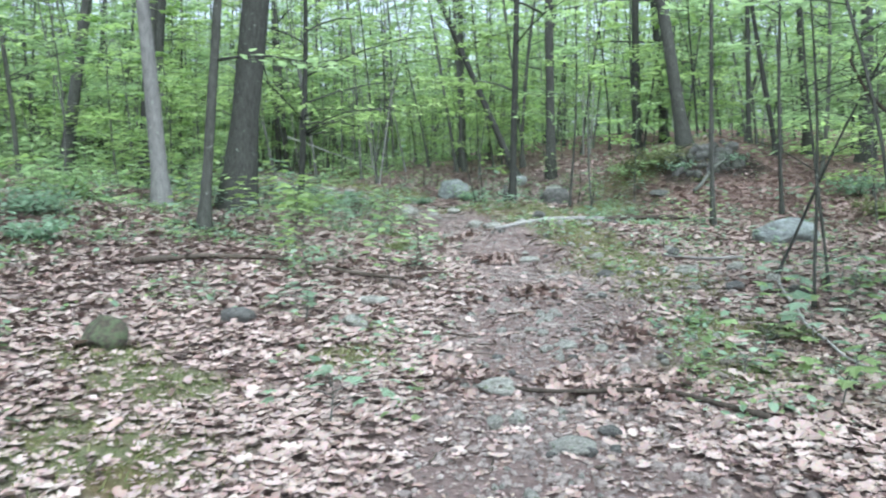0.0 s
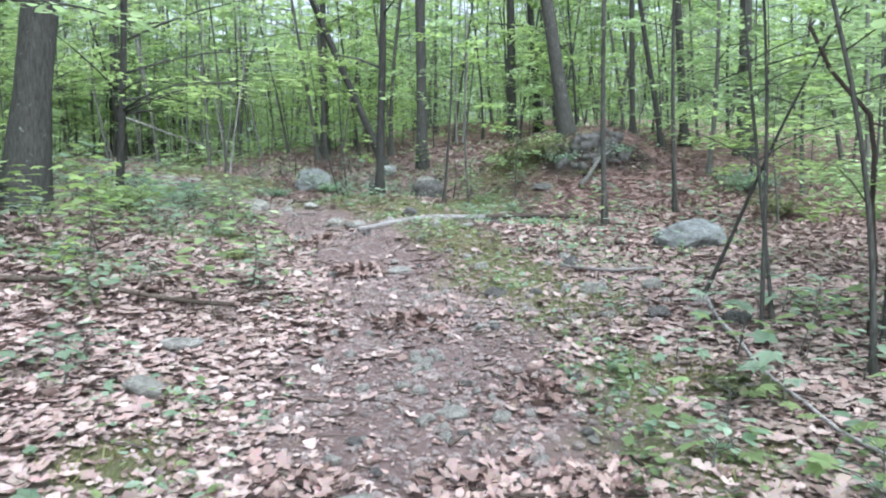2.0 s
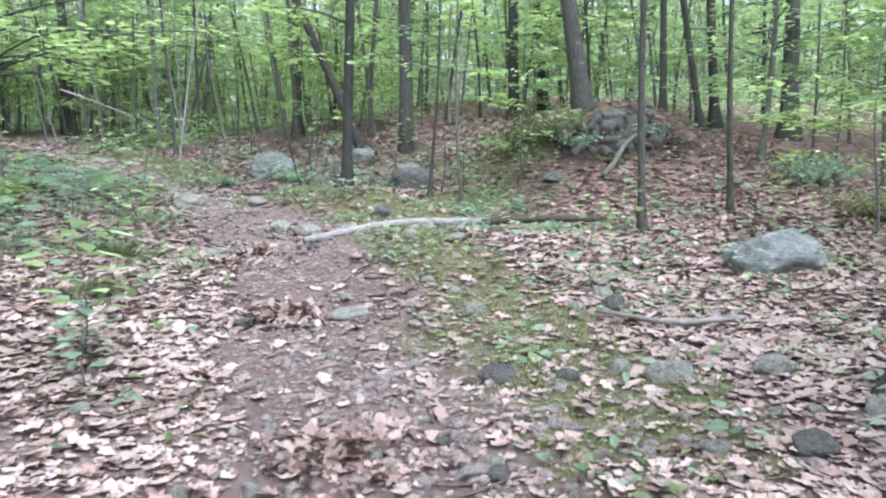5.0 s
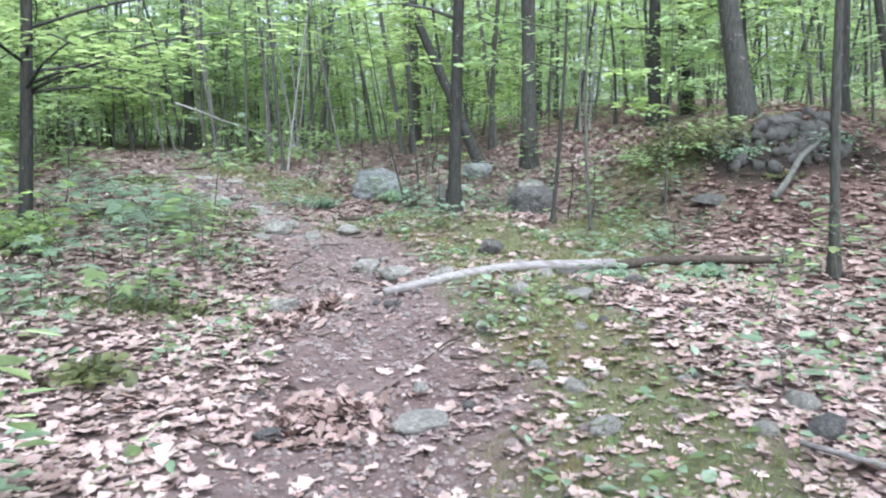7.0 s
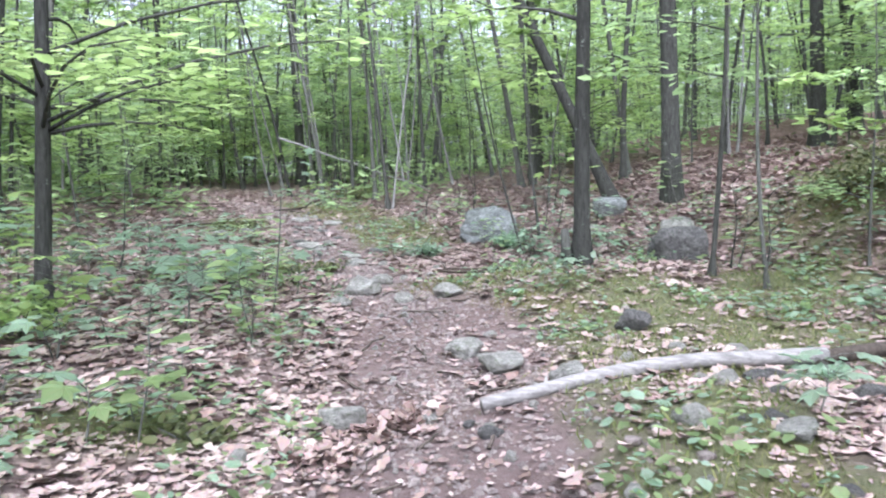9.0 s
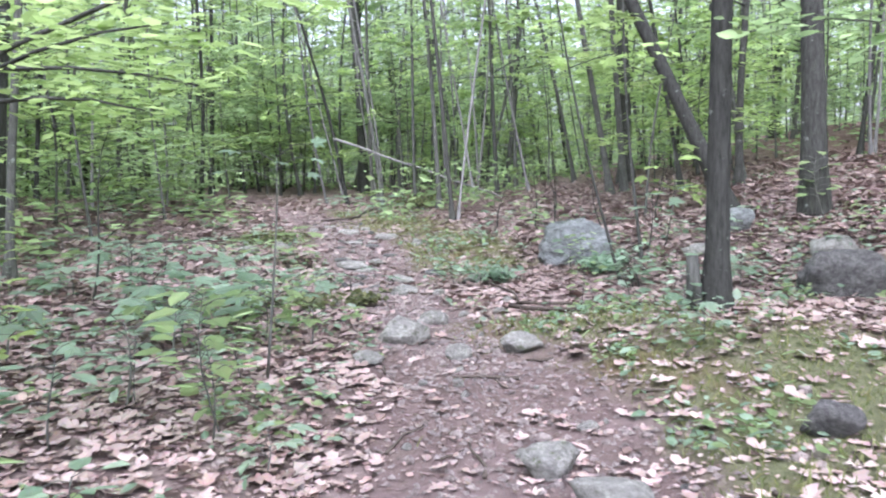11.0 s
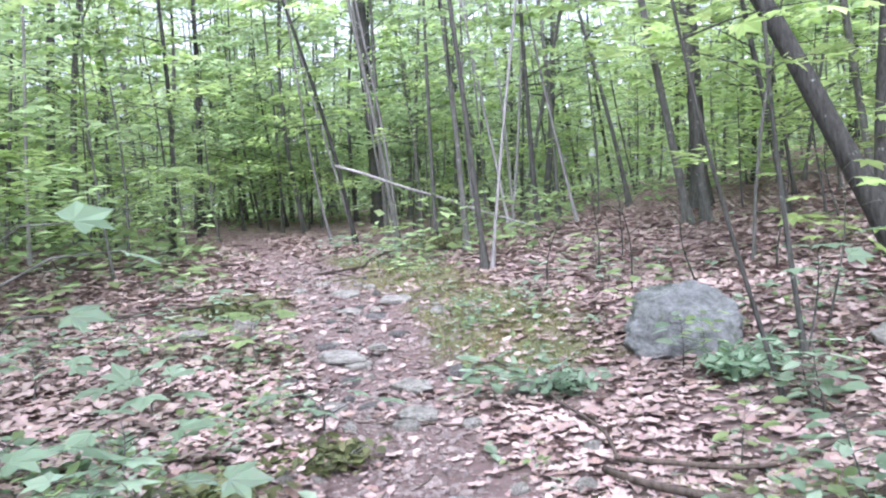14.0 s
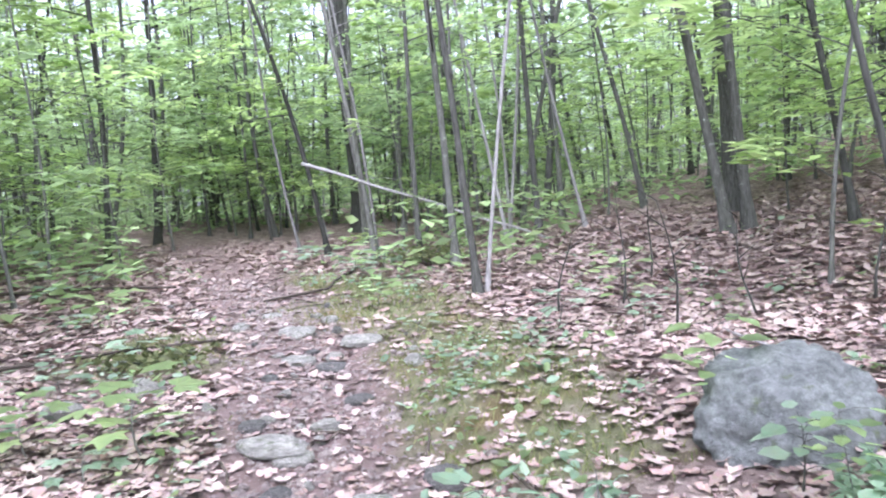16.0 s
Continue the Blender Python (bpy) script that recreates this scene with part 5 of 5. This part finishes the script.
def broad_plant(x, y, h, n, size, leaf, label, seed, bare=0.45):
    """A young maple whose large leaves can be told apart."""
    rng = np.random.default_rng(seed)
    ob = tagged(new("young_maple"), label, "plant", "broad-leaved young maples")
    ob.location = (x, y, float(ground_at(x, y)))
    s = np.linspace(0, 1, 6)
    line = np.stack([0.12 * h * np.sin(2 * s), 0.08 * h * np.sin(3 * s + seed), -0.05 + (h + 0.05) * s], -1)
    part("stem", *tube(line, 0.007 * (1.3 - s), 6), BARK, ob)
    for q in range(n):
        u = bare + (1 - bare) * (q + 1) / n
        b = np.array([np.interp(u, s, line[:, c]) for c in range(3)])
        a, ln = q * 2.4 + rng.random(), 0.12 + 0.2 * rng.random()
        e = b + np.array([math.cos(a) * ln, math.sin(a) * ln, 0.06])
        stalk = part("stalk", *tube(np.array([b, (b + e) / 2 + (0, 0, 0.03), e]), [0.003, 0.002, 0.0015], 4), BARK, ob)
        part("leaf", *spread(MAPLE, e[None], np.array([size * (0.8 + 0.5 * rng.random())]), rng, 0.3, np.array([a - math.pi / 2])), leaf, stalk, smooth=False)


crooked_sapling(4.0, 7.1)
broad_plant(0.78, 18.6, 0.6, 9, 0.14, SHADE_GREEN, "young maple with large pale green leaves by the boulder", 1)
broad_plant(0.95, 19.0, 0.95, 11, 0.15, LIME, "young maple with large yellow-green leaves behind the boulder", 2)
broad_plant(-2.75, 17.35, 0.22, 8, 0.19, SHADE_GREEN, "low maple with large pale green leaves", 3)
broad_plant(-2.2, 16.4, 0.2, 8, 0.18, SHADE_GREEN, "low maple with large pale green leaves", 4)
broad_plant(-2.1, 15.3, 0.2, 6, 0.26, SHADE_GREEN, "low maple with very large pale green leaves", 71)
broad_plant(-2.65, 15.8, 0.25, 8, 0.2, SHADE_GREEN, "low maple with large pale green leaves", 5)
broad_plant(-3.6, 17.4, 0.25, 9, 0.18, SHADE_GREEN, "low maple with large pale green leaves", 6)
broad_plant(-1.75, 17.4, 0.16, 6, 0.16, SHADE_GREEN, "low maple with large pale green leaves", 7)
broad_plant(3.2, 5.4, 0.3, 9, 0.14, GREEN, "low green maple beside the trail", 8)
broad_plant(2.5, 5.0, 0.22, 8, 0.13, GREEN, "low green maple beside the trail", 9)
broad_plant(-2.6, 14.4, 0.35, 9, 0.16, SHADE_GREEN, "low maple at the foot of a sapling", 10)
broad_plant(-1.9, 13.0, 0.2, 8, 0.14, SHADE_GREEN, "low maple in leaf litter", 11)
broad_plant(-1.5, 11.9, 0.25, 8, 0.14, SHADE_GREEN, "low maple in leaf litter", 12)
broad_plant(1.3, 17.2, 0.3, 9, 0.15, SHADE_GREEN, "low maple beside the split tree", 13)
broad_plant(-1.2, 14.7, 1.2, 6, 0.1, SHADE_GREEN, "slender young maple with a few pale leaves at its top", 22, 0.85)
broad_plant(-3.1, 13.6, 0.75, 12, 0.15, SHADE_GREEN, "waist-high young maple with pale green leaves", 14)
broad_plant(-3.35, 14.6, 0.6, 11, 0.15, SHADE_GREEN, "knee-high young maple with pale green leaves", 15)
broad_plant(-2.95, 12.7, 0.5, 10, 0.14, SHADE_GREEN, "knee-high young maple with pale green leaves", 16)
broad_plant(-3.9, 15.3, 0.8, 12, 0.15, GREEN, "waist-high young maple in the undergrowth", 17)
broad_plant(-3.0, 16.0, 0.45, 10, 0.15, SHADE_GREEN, "knee-high young maple with pale green leaves", 18)
broad_plant(-1.6, 14.0, 0.4, 10, 0.12, SHADE_GREEN, "leafy young maple near the trail", 19)
broad_plant(-4.3, 13.0, 0.9, 12, 0.15, GREEN, "waist-high young maple in the undergrowth", 20)
broad_plant(-1.1, 12.0, 0.28, 9, 0.13, GREEN, "low green maple at the trail's leafy edge", 31)
broad_plant(-1.95, 12.1, 0.4, 11, 0.13, GREEN, "leafy young maple near the trail", 32)
broad_plant(-2.5, 12.3, 0.55, 11, 0.14, LIME, "knee-high young maple with light green leaves", 33)
broad_plant(-2.4, 13.9, 0.5, 11, 0.14, LIME, "knee-high young maple with light green leaves", 34)
broad_plant(-1.9, 14.9, 0.3, 9, 0.14, GREEN, "low green maple in leaf litter", 35)
broad_plant(-2.0, 10.9, 0.3, 9, 0.13, GREEN, "low green maple in leaf litter", 36)
broad_plant(-1.25, 15.4, 0.22, 8, 0.12, GREEN, "low green maple beside the trail", 37)
broad_plant(2.3, 5.9, 0.2, 8, 0.12, GREEN, "low green maple beside the trail", 38)
broad_plant(2.9, 6.9, 0.25, 9, 0.12, GREEN, "low green maple beside the trail", 39)
shrub(-4.5, 8.8, 0.8, 0.35, 420, SHADE_GREEN, "leafy green bush at the foot of a tree", 51)
shrub(-5.1, 8.3, 0.9, 0.4, 460, GREEN, "leafy green bush at the foot of a tree", 52)
shrub(-3.95, 7.6, 0.6, 0.25, 260, SHADE_GREEN, "low green bush in leaf litter", 53)
shrub(-4.9, 10.4, 1.0, 0.45, 500, GREEN, "leafy green bush behind the pale tree", 54)
shrub(-2.3, 13.2, 0.8, 0.4, 360, LIME, "light green bush near the trail", 55)
broad_plant(-0.67, 4.3, 0.22, 9, 0.09, SHADE_GREEN, "small green maple in pale leaf litter", 61)
broad_plant(-1.18, 6.45, 0.22, 9, 0.1, SHADE_GREEN, "small green maple in pale leaf litter", 62)
broad_plant(1.97, 5.4, 0.15, 8, 0.11, GREEN, "low green maple beside the trail", 63)
broad_plant(2.3, 4.7, 0.18, 9, 0.11, GREEN, "low green maple beside the trail", 64)
broad_plant(-2.9, 15.9, 0.4, 10, 0.15, SHADE_GREEN, "knee-high young maple with pale green leaves", 65)
broad_plant(-1.75, 15.9, 0.16, 8, 0.15, SHADE_GREEN, "low maple with large pale green leaves", 66)
shrub(-0.7, 12.3, 0.35, 0.15, 120, OLIVE, "small olive plant in the leaf litter", 42)
shrub(2.6, 6.3, 0.5, 0.16, 180, OLIVE, "low green plant in the leaf litter", 43)
shrub(-0.62, 18.3, 0.4, 0.24, 160, SHADE_GREEN, "dark green plant beside the trail", 44)
broad_plant(-3.6, 11.3, 0.5, 10, 0.14, GREEN, "knee-high young maple before the trees", 21)

build_twigs()
build_litter()
leaf_heaps()
build_gravel()
build_rubble()
build_grass()
build_herbs()
build_undergrowth()
